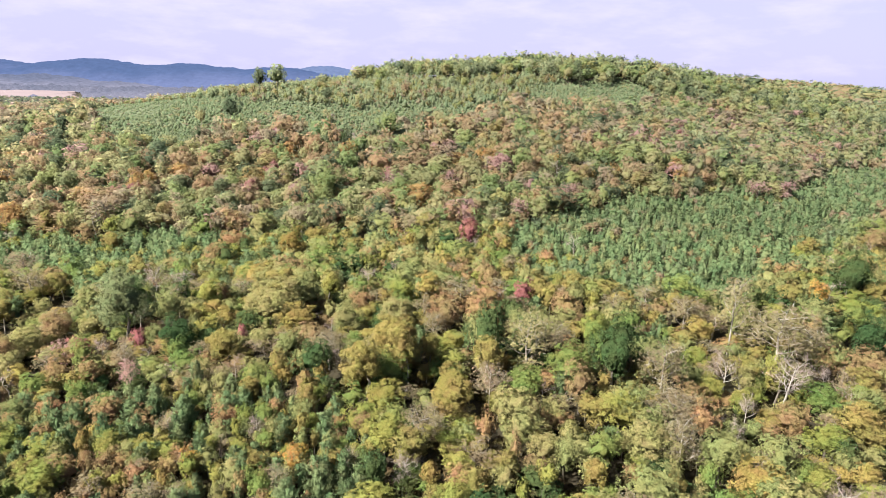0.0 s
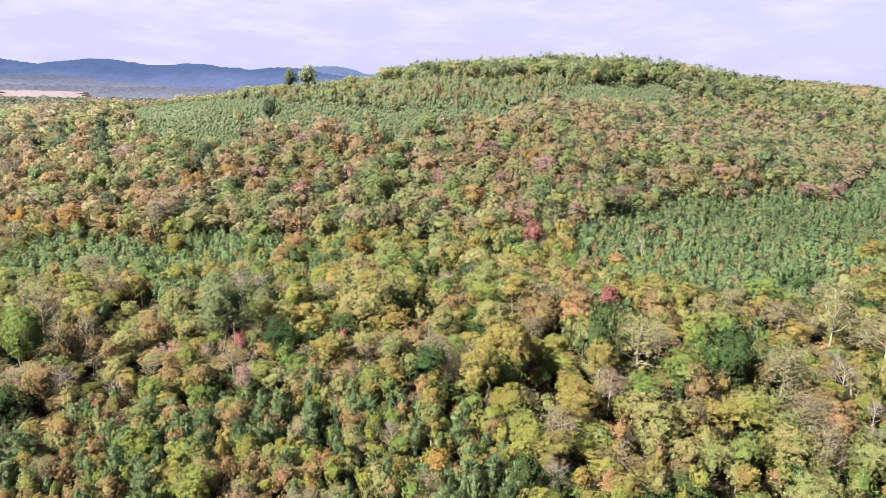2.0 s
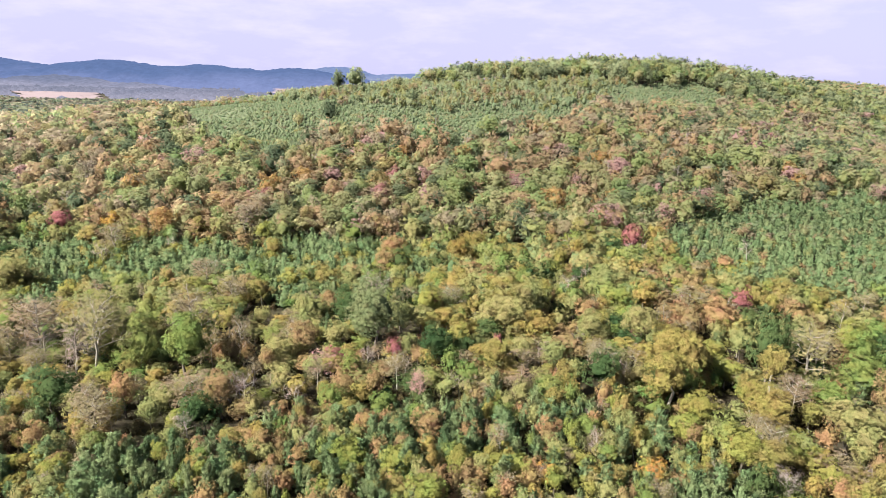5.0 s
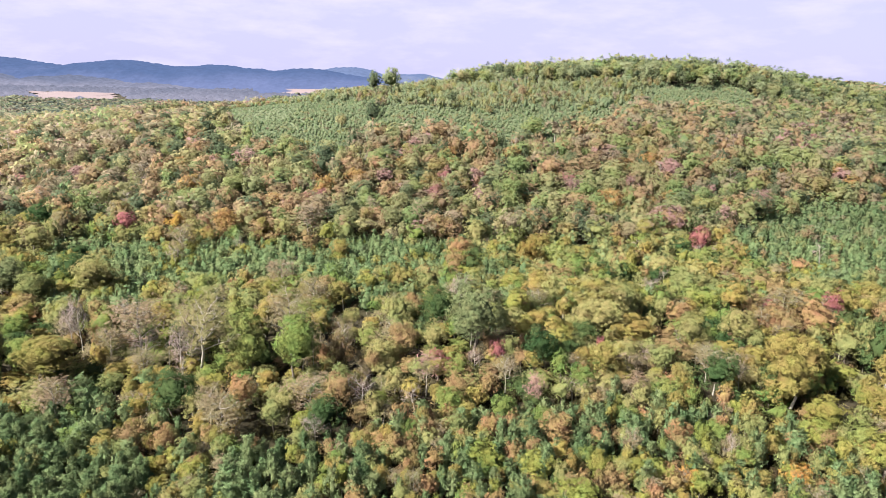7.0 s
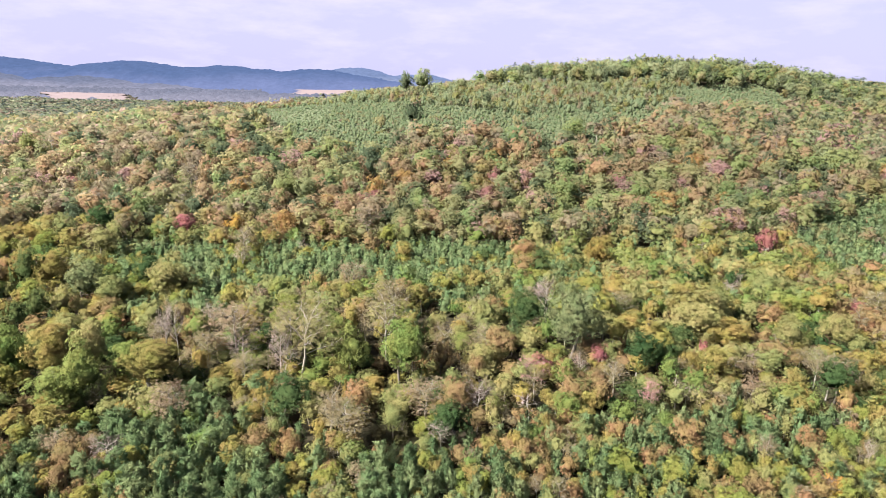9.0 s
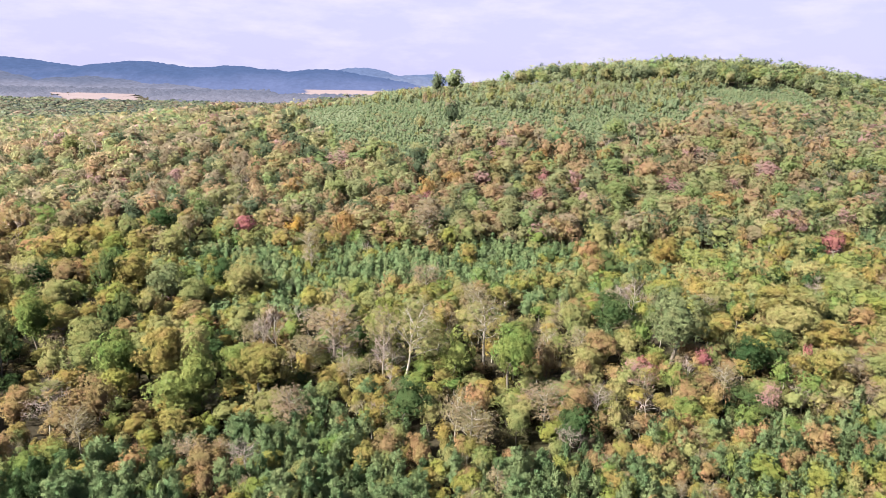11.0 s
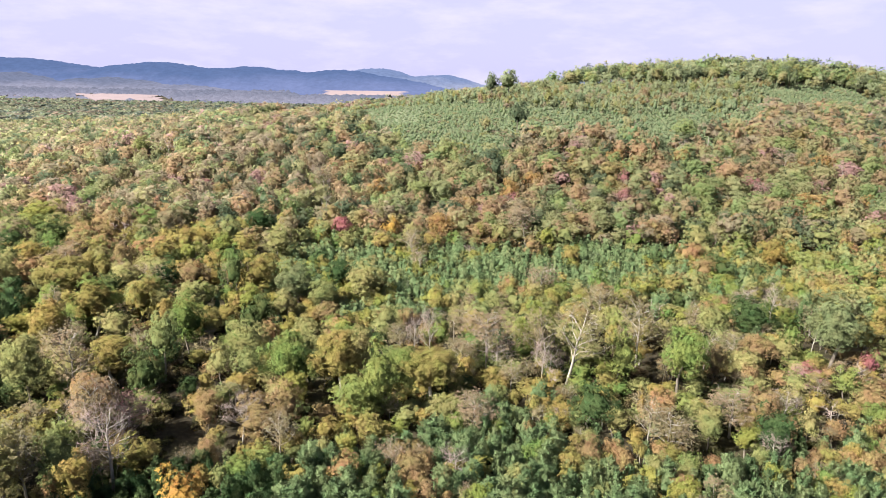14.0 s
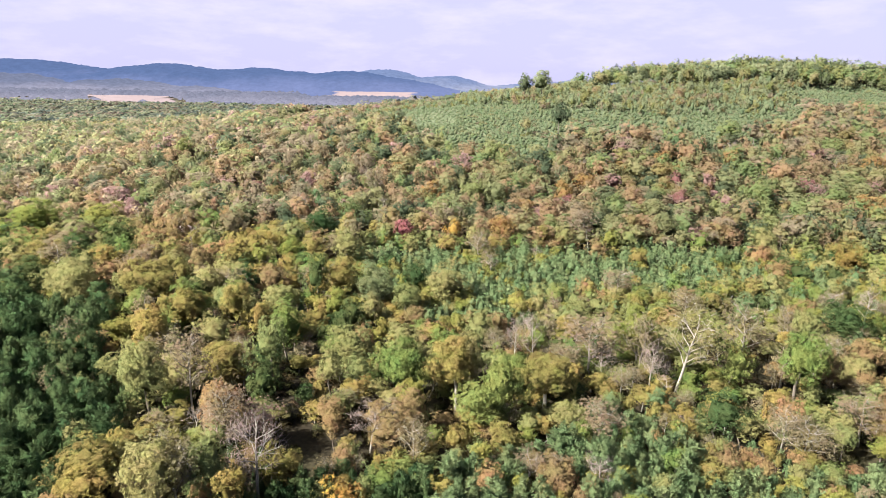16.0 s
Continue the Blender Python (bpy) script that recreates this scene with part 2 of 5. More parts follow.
# kind: (name, label, category, shape, leaf colours)
KINDS = {
    "pine": ("pine_tree", "young blue-green plantation pine with soft needles", "pine tree", "pine",
             [(0.092, 0.138, 0.066), (0.112, 0.156, 0.074), (0.140, 0.174, 0.084)]),
    "westpine": ("tall_pine", "dark green pine in a dense stand", "pine tree", "pine",
                 [(0.040, 0.070, 0.031), (0.054, 0.086, 0.037), (0.070, 0.098, 0.043)]),
    "hillpine": ("pine_sapling", "small pale green pine sapling on the grassy hillside", "pine tree", "pine",
                 [(0.122, 0.164, 0.092), (0.138, 0.172, 0.098), (0.160, 0.182, 0.106)]),
    "dark": ("evergreen_oak", "dense dark green tree in the autumn woods", "tree", "broad",
             [(0.042, 0.076, 0.031), (0.061, 0.091, 0.036), (0.082, 0.105, 0.041)]),
    "green": ("green_oak", "leafy green oak not yet turned", "tree", "broad",
              [(0.151, 0.224, 0.071), (0.188, 0.243, 0.075), (0.242, 0.269, 0.092)]),
    "olive": ("olive_oak", "olive-green oak turning brown at the tips", "tree", "broad",
              [(0.205, 0.238, 0.098), (0.255, 0.262, 0.108), (0.310, 0.285, 0.124)]),
    "gold": ("tulip_poplar", "tall tulip poplar with golden yellow leaves", "tree", "tall",
             [(0.192, 0.174, 0.063), (0.222, 0.188, 0.067), (0.258, 0.202, 0.070)]),
    "lime": ("sweetgum_tree", "yellow-green sweetgum tree in early autumn colour", "tree", "tall",
             [(0.178, 0.208, 0.058), (0.210, 0.222, 0.064), (0.248, 0.232, 0.070)]),
    "yellow": ("yellow_maple", "bright yellow maple among green trees", "tree", "broad",
               [(0.205, 0.155, 0.050), (0.224, 0.169, 0.058)]),
    "tan": ("tan_hickory", "thinly leaved hickory with faded tan foliage", "tree", "sparse",
            [(0.214, 0.187, 0.109), (0.242, 0.203, 0.125), (0.251, 0.193, 0.130)]),
    "russet": ("russet_oak", "russet-brown oak with drying leaves", "tree", "broad",
               [(0.228, 0.172, 0.089), (0.265, 0.187, 0.095), (0.311, 0.202, 0.104)]),
    "orange": ("orange_maple", "orange autumn maple with a full crown", "tree", "broad",
               [(0.333, 0.206, 0.062), (0.365, 0.224, 0.064)]),
    "red": ("red_maple", "deep red maple glowing among duller trees", "tree", "broad",
            [(0.251, 0.102, 0.100), (0.283, 0.113, 0.113)]),
    "rose": ("rose_dogwood", "rosy pink-brown dogwood with thin foliage", "tree", "sparse",
             [(0.321, 0.192, 0.173), (0.330, 0.202, 0.189)]),
    "pale": ("pale_oak", "large pale grey-green oak standing above its neighbours", "tree", "broad",
             [(0.156, 0.188, 0.092), (0.178, 0.202, 0.102)]),
    "sycamore": ("sycamore_tree", "tall sycamore with white trunk and thin pale leaves", "tree", "sparse",
                 [(0.265, 0.249, 0.123), (0.288, 0.249, 0.130)]),
    "bare": ("bare_tree", "bare grey tree with pale limbs and fine twigs", "bare tree", "bare",
             [(0.298, 0.230, 0.213), (0.328, 0.266, 0.248), (0.258, 0.197, 0.194)]),
    "bush": ("bush", "low tangled bush", "bush", "bush",
             [(0.058, 0.065, 0.029), (0.076, 0.076, 0.032), (0.083, 0.061, 0.037), (0.098, 0.083, 0.037)]),
}


def toned(k, by):
    return [tuple(by * q for q in c) for c in KINDS[k][4]]


TONE = {"pine": 1.00, "westpine": 1.05, "dark": 0.80, "green": 0.60, "bare": 0.9, "tan": 0.64, "gold": 0.80, "lime": 0.74, "olive": 0.63, "russet": 0.70, "sycamore": 0.66, "pale": 0.68}
LEAF = {k: leaf_material(k + "_leaves", toned(k, TONE.get(k, 0.78)), True) for k in KINDS}
# aerial haze on the hill, mixed into leaf colours beyond y 245
HILL_HAZE = (0.222, 0.212, 0.208)


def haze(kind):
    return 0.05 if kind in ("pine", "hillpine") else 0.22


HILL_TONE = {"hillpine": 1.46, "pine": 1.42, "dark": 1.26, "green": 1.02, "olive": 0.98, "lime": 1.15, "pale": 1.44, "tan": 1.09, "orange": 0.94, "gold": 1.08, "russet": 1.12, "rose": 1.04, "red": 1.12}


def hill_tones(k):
    return [tuple((1 - haze(k)) * a + haze(k) * b for a, b in zip(c, HILL_HAZE)) for c in toned(k, HILL_TONE.get(k, 1.1))]


LEAF_HILL = {k: leaf_material(k + "_leaves_hillside_haze", hill_tones(k), False, 0.06, 0.56, 2.4, 0.10, 0.42) for k in KINDS}
LEAF_SLOPE = {k: leaf_material(k + "_leaves_slope_haze", hill_tones(k), True, 0.06, 0.56, 2.4, 0.10, 0.42) for k in KINDS}
# distance haze painted into the valley leaves: colours mixed halfway to blue-grey
VALLEY_HAZE = (0.105, 0.120, 0.138)
LEAF_VALLEY = {k: leaf_material(k + "_leaves_valley_haze", [tuple(0.50 * a + 0.50 * b for a, b in zip(c, VALLEY_HAZE)) for c in [tuple(0.80 * q for q in e) for e in v[4]]], False, 0.12, 0.50, 0.8, 0.20, 0.0) for k, v in KINDS.items()}
LEAF_MANY = {k: leaf_material(k + "_leaves_many", toned(k, TONE.get(k, 0.78)), False) for k in KINDS}
BARK = surface("grey_bark", [(0.3, (0.074, 0.063, 0.052)), (0.7, (0.178, 0.155, 0.133))], 3.0, stretch=(3, 3, 0.5))
PALE_BARK = surface("pale_bark", [(0.3, (0.178, 0.159, 0.137)), (0.7, (0.326, 0.303, 0.274))], 1.2, stretch=(2, 2, 0.6))
# floor colour set darker than leaf litter, so open ground reads as shade
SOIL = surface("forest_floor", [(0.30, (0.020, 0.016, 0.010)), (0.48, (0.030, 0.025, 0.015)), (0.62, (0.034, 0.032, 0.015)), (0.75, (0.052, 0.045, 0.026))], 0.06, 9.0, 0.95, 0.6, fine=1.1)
STUBBLE = surface("dry_field", [(0.3, (0.160, 0.125, 0.135)), (0.7, (0.195, 0.155, 0.165))], 0.02, 8.0, 0.95, 0.1, stretch=(1, 6, 1))

GRASS = surface("hill_grass", [(0.3, (0.080, 0.106, 0.060)), (0.5, (0.094, 0.116, 0.066)), (0.7, (0.110, 0.120, 0.072))], 0.08, 8.0, 0.95, 0.5, fine=0.9)


# ---- mesh tools ----
def mesh_of(name, verts, tris, material, tint=None, facing=None):
    me = bpy.data.meshes.new(name)
    verts, tris = np.asarray(verts, np.float32), np.asarray(tris, np.int32)
    me.vertices.add(len(verts))
    me.vertices.foreach_set("co", verts.ravel())
    me.loops.add(len(tris) * 3)
    me.loops.foreach_set("vertex_index", tris.ravel())
    me.polygons.add(len(tris))
    me.polygons.foreach_set("loop_start", np.arange(0, len(tris) * 3, 3, dtype=np.int32))
    me.update(calc_edges=True)
    if tint is not None:
        a = me.attributes.new("tint", "FLOAT", "POINT")
        a.data.foreach_set("value", np.asarray(tint, np.float32))
    if facing is not None:
        a = me.attributes.new("facing", "FLOAT_VECTOR", "POINT")
        a.data.foreach_set("vector", np.asarray(facing[:, :3], np.float32).ravel())
        a = me.attributes.new("leafy", "FLOAT", "POINT")
        a.data.foreach_set("value", np.asarray(facing[:, 3], np.float32))
    me.materials.append(material)
    return me


def join(pieces):
    """Pieces (verts, tris, and for foliage the outward directions with the leafy share) as one."""
    n = np.cumsum([0] + [len(p[0]) for p in pieces])
    return (np.concatenate([p[0] for p in pieces]), np.concatenate([p[1] + k for p, k in zip(pieces, n)]), *(np.concatenate([p[i] for p in pieces]) for i in range(2, len(pieces[0]))))


def unit(v):
    return v / np.maximum(np.linalg.norm(v, axis=-1, keepdims=True), 1e-6)


def clumps(rng, at, facing, size, longer=1.25, ragged=0.5, tips=None, own=0.20, lie=None):
    """Leaf sprays at the places given, each lying square to lie or facing (or pointing along tips); facing is where its leaves turn their upper sides."""
    n = len(at)
    facing = unit(facing)
    nrm = unit((facing if lie is None else unit(lie)) + ragged * rng.normal(size=(n, 3)))
    if tips is None:
        side = unit(np.cross(nrm, rng.normal(size=(n, 3))))
        up = np.cross(nrm, side)
    else:
        up = unit(tips)
        side = unit(np.cross(up, nrm))
    s = (size * rng.uniform(0.6, 1.35, n))[:, None]
    v = np.stack([at - side * s * 0.6 - up * s * 0.4, at + side * s * 0.6 - up * s * 0.4, at + up * s * 0.75 * longer], 1).reshape(-1, 3)
    way = np.concatenate([unit(facing + own * nrm), np.ones((n, 1))], 1)
    return v, np.arange(n * 3).reshape(-1, 3), np.repeat(way, 3, axis=0)


def solid(v, t, centre):
    """The dense heart of a crown."""
    return v, t.copy(), np.concatenate([unit(0.3 * unit(v - centre) + [0, 0, 0.9]), np.zeros((len(v), 1))], 1)


BALLS = {}


def ball(level):
    if level not in BALLS:
        bm = bmesh.new()
        bmesh.ops.create_icosphere(bm, subdivisions=level, radius=1.0)
        bm.verts.ensure_lookup_table()
        BALLS[level] = (np.array([v.co[:] for v in bm.verts]), np.array([[v.index for v in f.verts] for f in bm.faces]))
        bm.free()
    return BALLS[level]


def knob(rng, centre, radii):
    """A rough lump of foliage."""
    v, t = ball(1)
    return centre + v * rng.uniform(0.75, 1.2, (len(v), 1)) * np.asarray(radii), t.copy()


def stem(pts, radii, sides=5):
    """A tapered limb in one piece along the points."""
    pts = [np.asarray(p, float) for p in pts]
    w = np.linspace(0, 2 * np.pi, sides, endpoint=False)[:, None]
    rings, tris = [], []
    for k, (p, r) in enumerate(zip(pts, radii)):
        d = unit(pts[min(k + 1, len(pts) - 1)] - pts[max(k - 1, 0)])
        a = unit(np.cross(d, [0.31, 0.17, 0.9] if abs(d[2]) < 0.8 else [1.0, 0.2, 0.0]))
        rings.append(p + (np.cos(w) * a + np.sin(w) * np.cross(d, a)) * r)
    i = np.arange(sides)
    j = (i + 1) % sides
    for k in range(len(pts) - 1):
        o = k * sides
        tris += [np.stack([i + o, j + o, i + o + sides], 1), np.stack([j + o, j + o + sides, i + o + sides], 1)]
    return np.concatenate(rings), np.concatenate(tris)


def limb(p, q, r0, r1, sides=5):
    return stem([p, q], [r0, r1], sides)


def bent_limb(rng, p, q, r0, r1, bows=2, sides=5, wander=0.08):
    p, q = np.asarray(p, float), np.asarray(q, float)
    long = np.linalg.norm(q - p)
    pts = [p + (q - p) * k / bows + (rng.normal(size=3) * long * wander if 0 < k < bows else 0) for k in range(bows + 1)]
    return stem(pts, np.linspace(r0, r1, bows + 1), sides)


# Each template: crown, trunk and branches (verts, tris), for a tree of the height and radius named with it.
def broad_tree(rng, detail, tall=False):
    """Leafy crown built of many uneven tufts of leaves round a dense shaded heart."""
    h, r = (15.0, 3.2) if tall else (14.0, 4.0)
    leaves = {4: 2000, 3: 800, 2: 380, 1: 170, 0: 72, -1: 12}[detail]
    size = {4: 0.42, 3: 0.60, 2: 0.80, 1: 1.10, 0: 1.55, -1: 2.0}[detail]
    tufts = {4: 56, 3: 38, 2: 26, 1: 15, 0: 9, -1: 4}[detail]
    low, high = (0.07, 0.97) if tall else (0.10, 0.97)
    mid, half = h * (low + high) / 2, h * (high - low) / 2
    lobes = unit(rng.normal(size=(10, 3)) + [0, 0, 0.3])
    swell = rng.uniform(0.05, 0.72, 10)

    def reach(way):
        k = np.exp(8.0 * (way @ lobes.T - 1)) * swell
        egg = 1.0 - 0.20 * way[:, 2] ** 2 * (way[:, 2] > 0)
        return (0.54 + k.max(1)) * egg

    # tufts spread evenly over the crown, then shaken
    k = np.arange(tufts) + 0.5
    up = 1 - 1.75 * k / tufts
    turn = k * 2.39996 + rng.uniform(0, 6)
    way = np.stack([np.cos(turn) * np.sqrt(1 - up ** 2), np.sin(turn) * np.sqrt(1 - up ** 2), up], 1)
    way = unit(way + 0.28 * rng.normal(size=(tufts, 3)))
    heart = way * (reach(way) * rng.uniform(0.66, 0.90, tufts))[:, None] * [r, r, half] + [0, 0, mid]
    wide = r * 2.05 / math.sqrt(tufts + 3) * rng.uniform(0.55, 1.40, tufts)
    mine = rng.choice(tufts, size=leaves, p=wide ** 2 / (wide ** 2).sum())
    out = unit(way / [r, r, half])[mine]
    d = unit(rng.normal(size=(leaves, 3)) + 0.95 * out + [0, 0, 0.15])
    at = heart[mine] + d * (wide[mine] * (1.08 - 0.45 * rng.random(leaves) ** 2))[:, None] * [1.0, 1.0, 1.05]
    pieces = [clumps(rng, at, 0.20 * d + 0.16 * out + [0, 0, 1.0], size, 1.2, 0.45, lie=d + 0.3 * out)]
    v, t = ball(2 if detail > 1 else 1)
    core = v * (reach(v) * (0.62 if detail > 2 else 0.68 if detail >= 0 else 0.90) * rng.uniform(0.85, 1.12, len(v)))[:, None] * [r, r, half] + [0, 0, mid]
    pieces.append(solid(core, t, [0, 0, mid]))
    trunk = bent_limb(rng, (0, 0, -0.8), (rng.normal() * 0.3, rng.normal() * 0.3, mid), 0.24, 0.12, 2 if detail > 2 else 1, 6 if detail > 2 else 3)
    return join(pieces), trunk, None, h, r


def pine_tree_mesh(rng, detail):
    """Young pine: upswept bottle-brush boughs in whorls round a dark heart, open between."""
    h, r = 7.0, 1.9
    detail = min(3, detail)
    v, t = ball(1)
    rise = (v[:, 2] + 1) / 2
    fat = r * (0.42 if detail > 1 else 0.66 if detail > 0 else 0.85)
    core = np.stack([v[:, 0] * fat * (1.1 - 0.6 * rise), v[:, 1] * fat * (1.1 - 0.6 * rise), h * (0.08 + 0.74 * rise)], 1)
    pieces = [solid(core * np.concatenate([rng.uniform(0.70, 1.20, (len(v), 2)), np.ones((len(v), 1))], 1), t, [0, 0, h * 0.35])]
    boughs = {3: 34, 2: 26, 1: 14, 0: 6, -1: 4}[detail]
    needles = {3: 9, 2: 5, 1: 3, 0: 2, -1: 1}[detail]
    k = np.arange(boughs) + rng.uniform(0, 0.8, boughs)
    f = (k / boughs) ** 0.85
    turn = k * 2.39996 + rng.uniform(0, 6)
    out = r * np.minimum(1.0, 1.25 * (1 - f) ** 0.62 + 0.06) * rng.uniform(0.55, 1.05, boughs)
    ring = np.stack([np.cos(turn), np.sin(turn), np.zeros(boughs)], 1)
    heart = ring * out[:, None] * 0.78 + np.stack([0 * f, 0 * f, h * (0.14 + 0.80 * f) + 0.25 * out], 1)
    mine = np.repeat(np.arange(boughs), needles)
    wide = {3: 0.42, 2: 0.46, 1: 0.55, 0: 0.8, -1: 1.0}[detail]
    d = unit(rng.normal(size=(len(mine), 3)) + 0.6 * ring[mine] + [0, 0, 0.35])
    at = heart[mine] + d * wide * [0.8, 0.8, 1.25]
    size = {3: 0.52, 2: 0.66, 1: 0.85, 0: 1.15, -1: 1.6}[detail]
    pieces.append(clumps(rng, at, 0.25 * d + 0.2 * ring[mine] + [0, 0, 0.9], size, 1.5 if detail > 1 else 1.0, 0.4, 0.5 * ring[mine] + [0, 0, 0.8 if detail > 1 else 0.3] + 0.4 * rng.normal(size=(len(mine), 3)), 0.18, d + 0.5 * ring[mine]))
    return join(pieces), limb((0, 0, -0.5), (0, 0, h * 0.9), 0.10, 0.02, 5 if detail == 3 else 3), None, h, r


def sparse_tree(rng, detail, leaves_kept=1.0):
    """Open crown: visible trunk and forking limbs, thin foliage or twigs only (leaves_kept 0)."""
    detail = min(3, max(detail, 0))
    h, r = 15.0, 3.8
    wood, tips = [], []
    lean = rng.normal(size=2) * 0.5
    top = np.array([lean[0], lean[1], h * 0.80])
    fork = np.array([lean[0] * 0.5, lean[1] * 0.5, h * (0.32 if leaves_kept else 0.38)])
    mid = (fork + top) / 2 + [rng.normal() * 0.3, rng.normal() * 0.3, 0]
    sides = {3: 6, 2: 4, 1: 3, 0: 3}[detail]
    trunk = stem([(0, 0, -0.8), fork, mid, top] if detail > 1 else [(0, 0, -0.8), top], [0.25, 0.17, 0.11, 0.04] if detail > 1 else [0.25, 0.05], sides)
    n1 = {3: 12, 2: 7, 1: 4, 0: 3}[detail]
    for k in range(n1):
        f = (k + rng.uniform(0, 0.8)) / n1 * 0.95
        p = fork + (mid - fork) * min(1, f * 2) + (top - mid) * max(0, f * 2 - 1)
        w = 2.4 * k + rng.uniform(-0.4, 0.4)
        out = r * (1.0 - 0.45 * f) * rng.uniform(0.65, 1.0)
        q = p + np.array([math.cos(w) * out, math.sin(w) * out, out * rng.uniform(0.5, 1.0)])
        if detail > 0:
            wood.append(bent_limb(rng, p, q, 0.085, 0.03, 2 if detail == 3 else 1, 4 if detail == 3 else 3))
        for j in range({3: 5, 2: 2, 1: 0, 0: 0}[detail]):
            a = p + (q - p) * rng.uniform(0.35, 1.0)
            b = a + unit(rng.normal(size=3) * 0.7 + unit(q - p) + [0, 0, 0.35]) * rng.uniform(0.8, 1.9)
            wood.append(limb(a, b, 0.035, 0.012, 3))
            tips.append(b)
        tips.append(q)
    tips.append(top)
    tips = np.array(tips)
    m = {3: 760, 2: 200, 1: 44, 0: 14}[detail] if not leaves_kept else {3: 120, 2: 30, 1: 8, 0: 0}[detail]
    a = tips[rng.integers(len(tips), size=m)] + rng.normal(size=(m, 3)) * 0.5
    d = unit(rng.normal(size=(m, 3)) + [0, 0, 0.5]) * rng.uniform(0.5, 1.5, (m, 1))
    side = unit(np.cross(d, rng.normal(size=(m, 3)))) * {3: 0.034, 2: 0.06, 1: 0.12, 0: 0.25}[detail]
    twigs = (np.stack([a - side, a + side, a + d], 1).reshape(-1, 3), np.arange(m * 3).reshape(-1, 3))
    outward = np.concatenate([unit(a - [lean[0], lean[1], h * 0.6]), np.zeros((m, 1))], 1)
    if leaves_kept:
        n = int({3: 1000, 2: 320, 1: 84, 0: 18}[detail] * leaves_kept)
        at = tips[rng.integers(len(tips), size=n)] + rng.normal(size=(n, 3)) * [0.85, 0.85, 0.75]
        heart = np.array([lean[0], lean[1], h * 0.66])
        crown = clumps(rng, at, 0.25 * unit(at - heart) + [0, 0, 1.0], {3: 0.46, 2: 0.74, 1: 1.05, 0: 1.9}[detail], 1.25, 0.5)
        if m:
            wood.append(twigs)
    else:
        crown = (*twigs, np.repeat(outward, 3, axis=0))
    return crown, trunk, join(wood) if wood else None, h, r


def bush_mesh(rng, detail):
    h, r = 2.0, 1.4
    detail = min(3, max(detail, 0))
    n = {3: 60, 2: 34, 1: 16, 0: 6}[detail]
    way = unit(rng.normal(size=(n, 3)) + [0, 0, 0.5])
    pieces = [clumps(rng, way * rng.uniform(0.7, 1.1, (n, 1)) * [1.3, 1.3, 1.2] + [0, 0, 0.6], way, {3: 0.6, 2: 0.8, 1: 1.1, 0: 1.4}[detail])]
    return join(pieces), limb((0, 0, -0.3), (0.1, 0, 0.8), 0.05, 0.02, 3), None, h, r


def shape_mesh(shape, rng, detail):
    if shape == "pine":
        return pine_tree_mesh(rng, detail)
    if shape == "sparse":
        return sparse_tree(rng, detail, 1.0)
    if shape == "bare":
        return sparse_tree(rng, detail, 0.0)
    if shape == "bush":
        return bush_mesh(rng, detail)
    return broad_tree(rng, detail, shape == "tall")


SHAPES = {}
for shape_no, shape in enumerate(("pine", "sparse", "bare", "bush", "broad", "tall")):
    for detail in range(-1, 5):
        SHAPES[shape, detail] = [shape_mesh(shape, np.random.default_rng(100 * shape_no + 10 * detail + k + 50), detail) for k in range(5 if detail > 1 else 4)]

# ---- ground, one sheet out to the horizon ----
def spaced(lo, hi, fine_lo, fine_hi, step):
    a = list(np.arange(fine_lo, fine_hi + 0.1, step))
    s = step
    while a[-1] < hi:
        s *= 1.25
        a.append(min(hi, a[-1] + s))
    s = step
    while a[0] > lo:
        s *= 1.25
        a.insert(0, max(lo, a[0] - s))
    return np.array(a)


def sheet(name, xs, ys, height, material):
    gx, gy = np.meshgrid(xs, ys)
    gz = height(gx, gy)
    v = np.stack([gx, gy, gz], -1).reshape(-1, 3)
    nx, ny = len(xs), len(ys)
    i = (np.arange(ny - 1)[:, None] * nx + np.arange(nx - 1)[None]).ravel()
    t = np.concatenate([np.stack([i, i + 1, i + nx + 1], 1), np.stack([i, i + nx + 1, i + nx], 1)])
    me = mesh_of(name, v, t, material)
    me.polygons.foreach_set("use_smooth", np.ones(len(t), bool))
    return new(name, me)


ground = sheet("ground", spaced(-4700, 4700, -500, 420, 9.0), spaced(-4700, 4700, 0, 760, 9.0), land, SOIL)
tagged(ground, "brown leaf-littered forest floor over valley and hill", "ground", kind="structure")

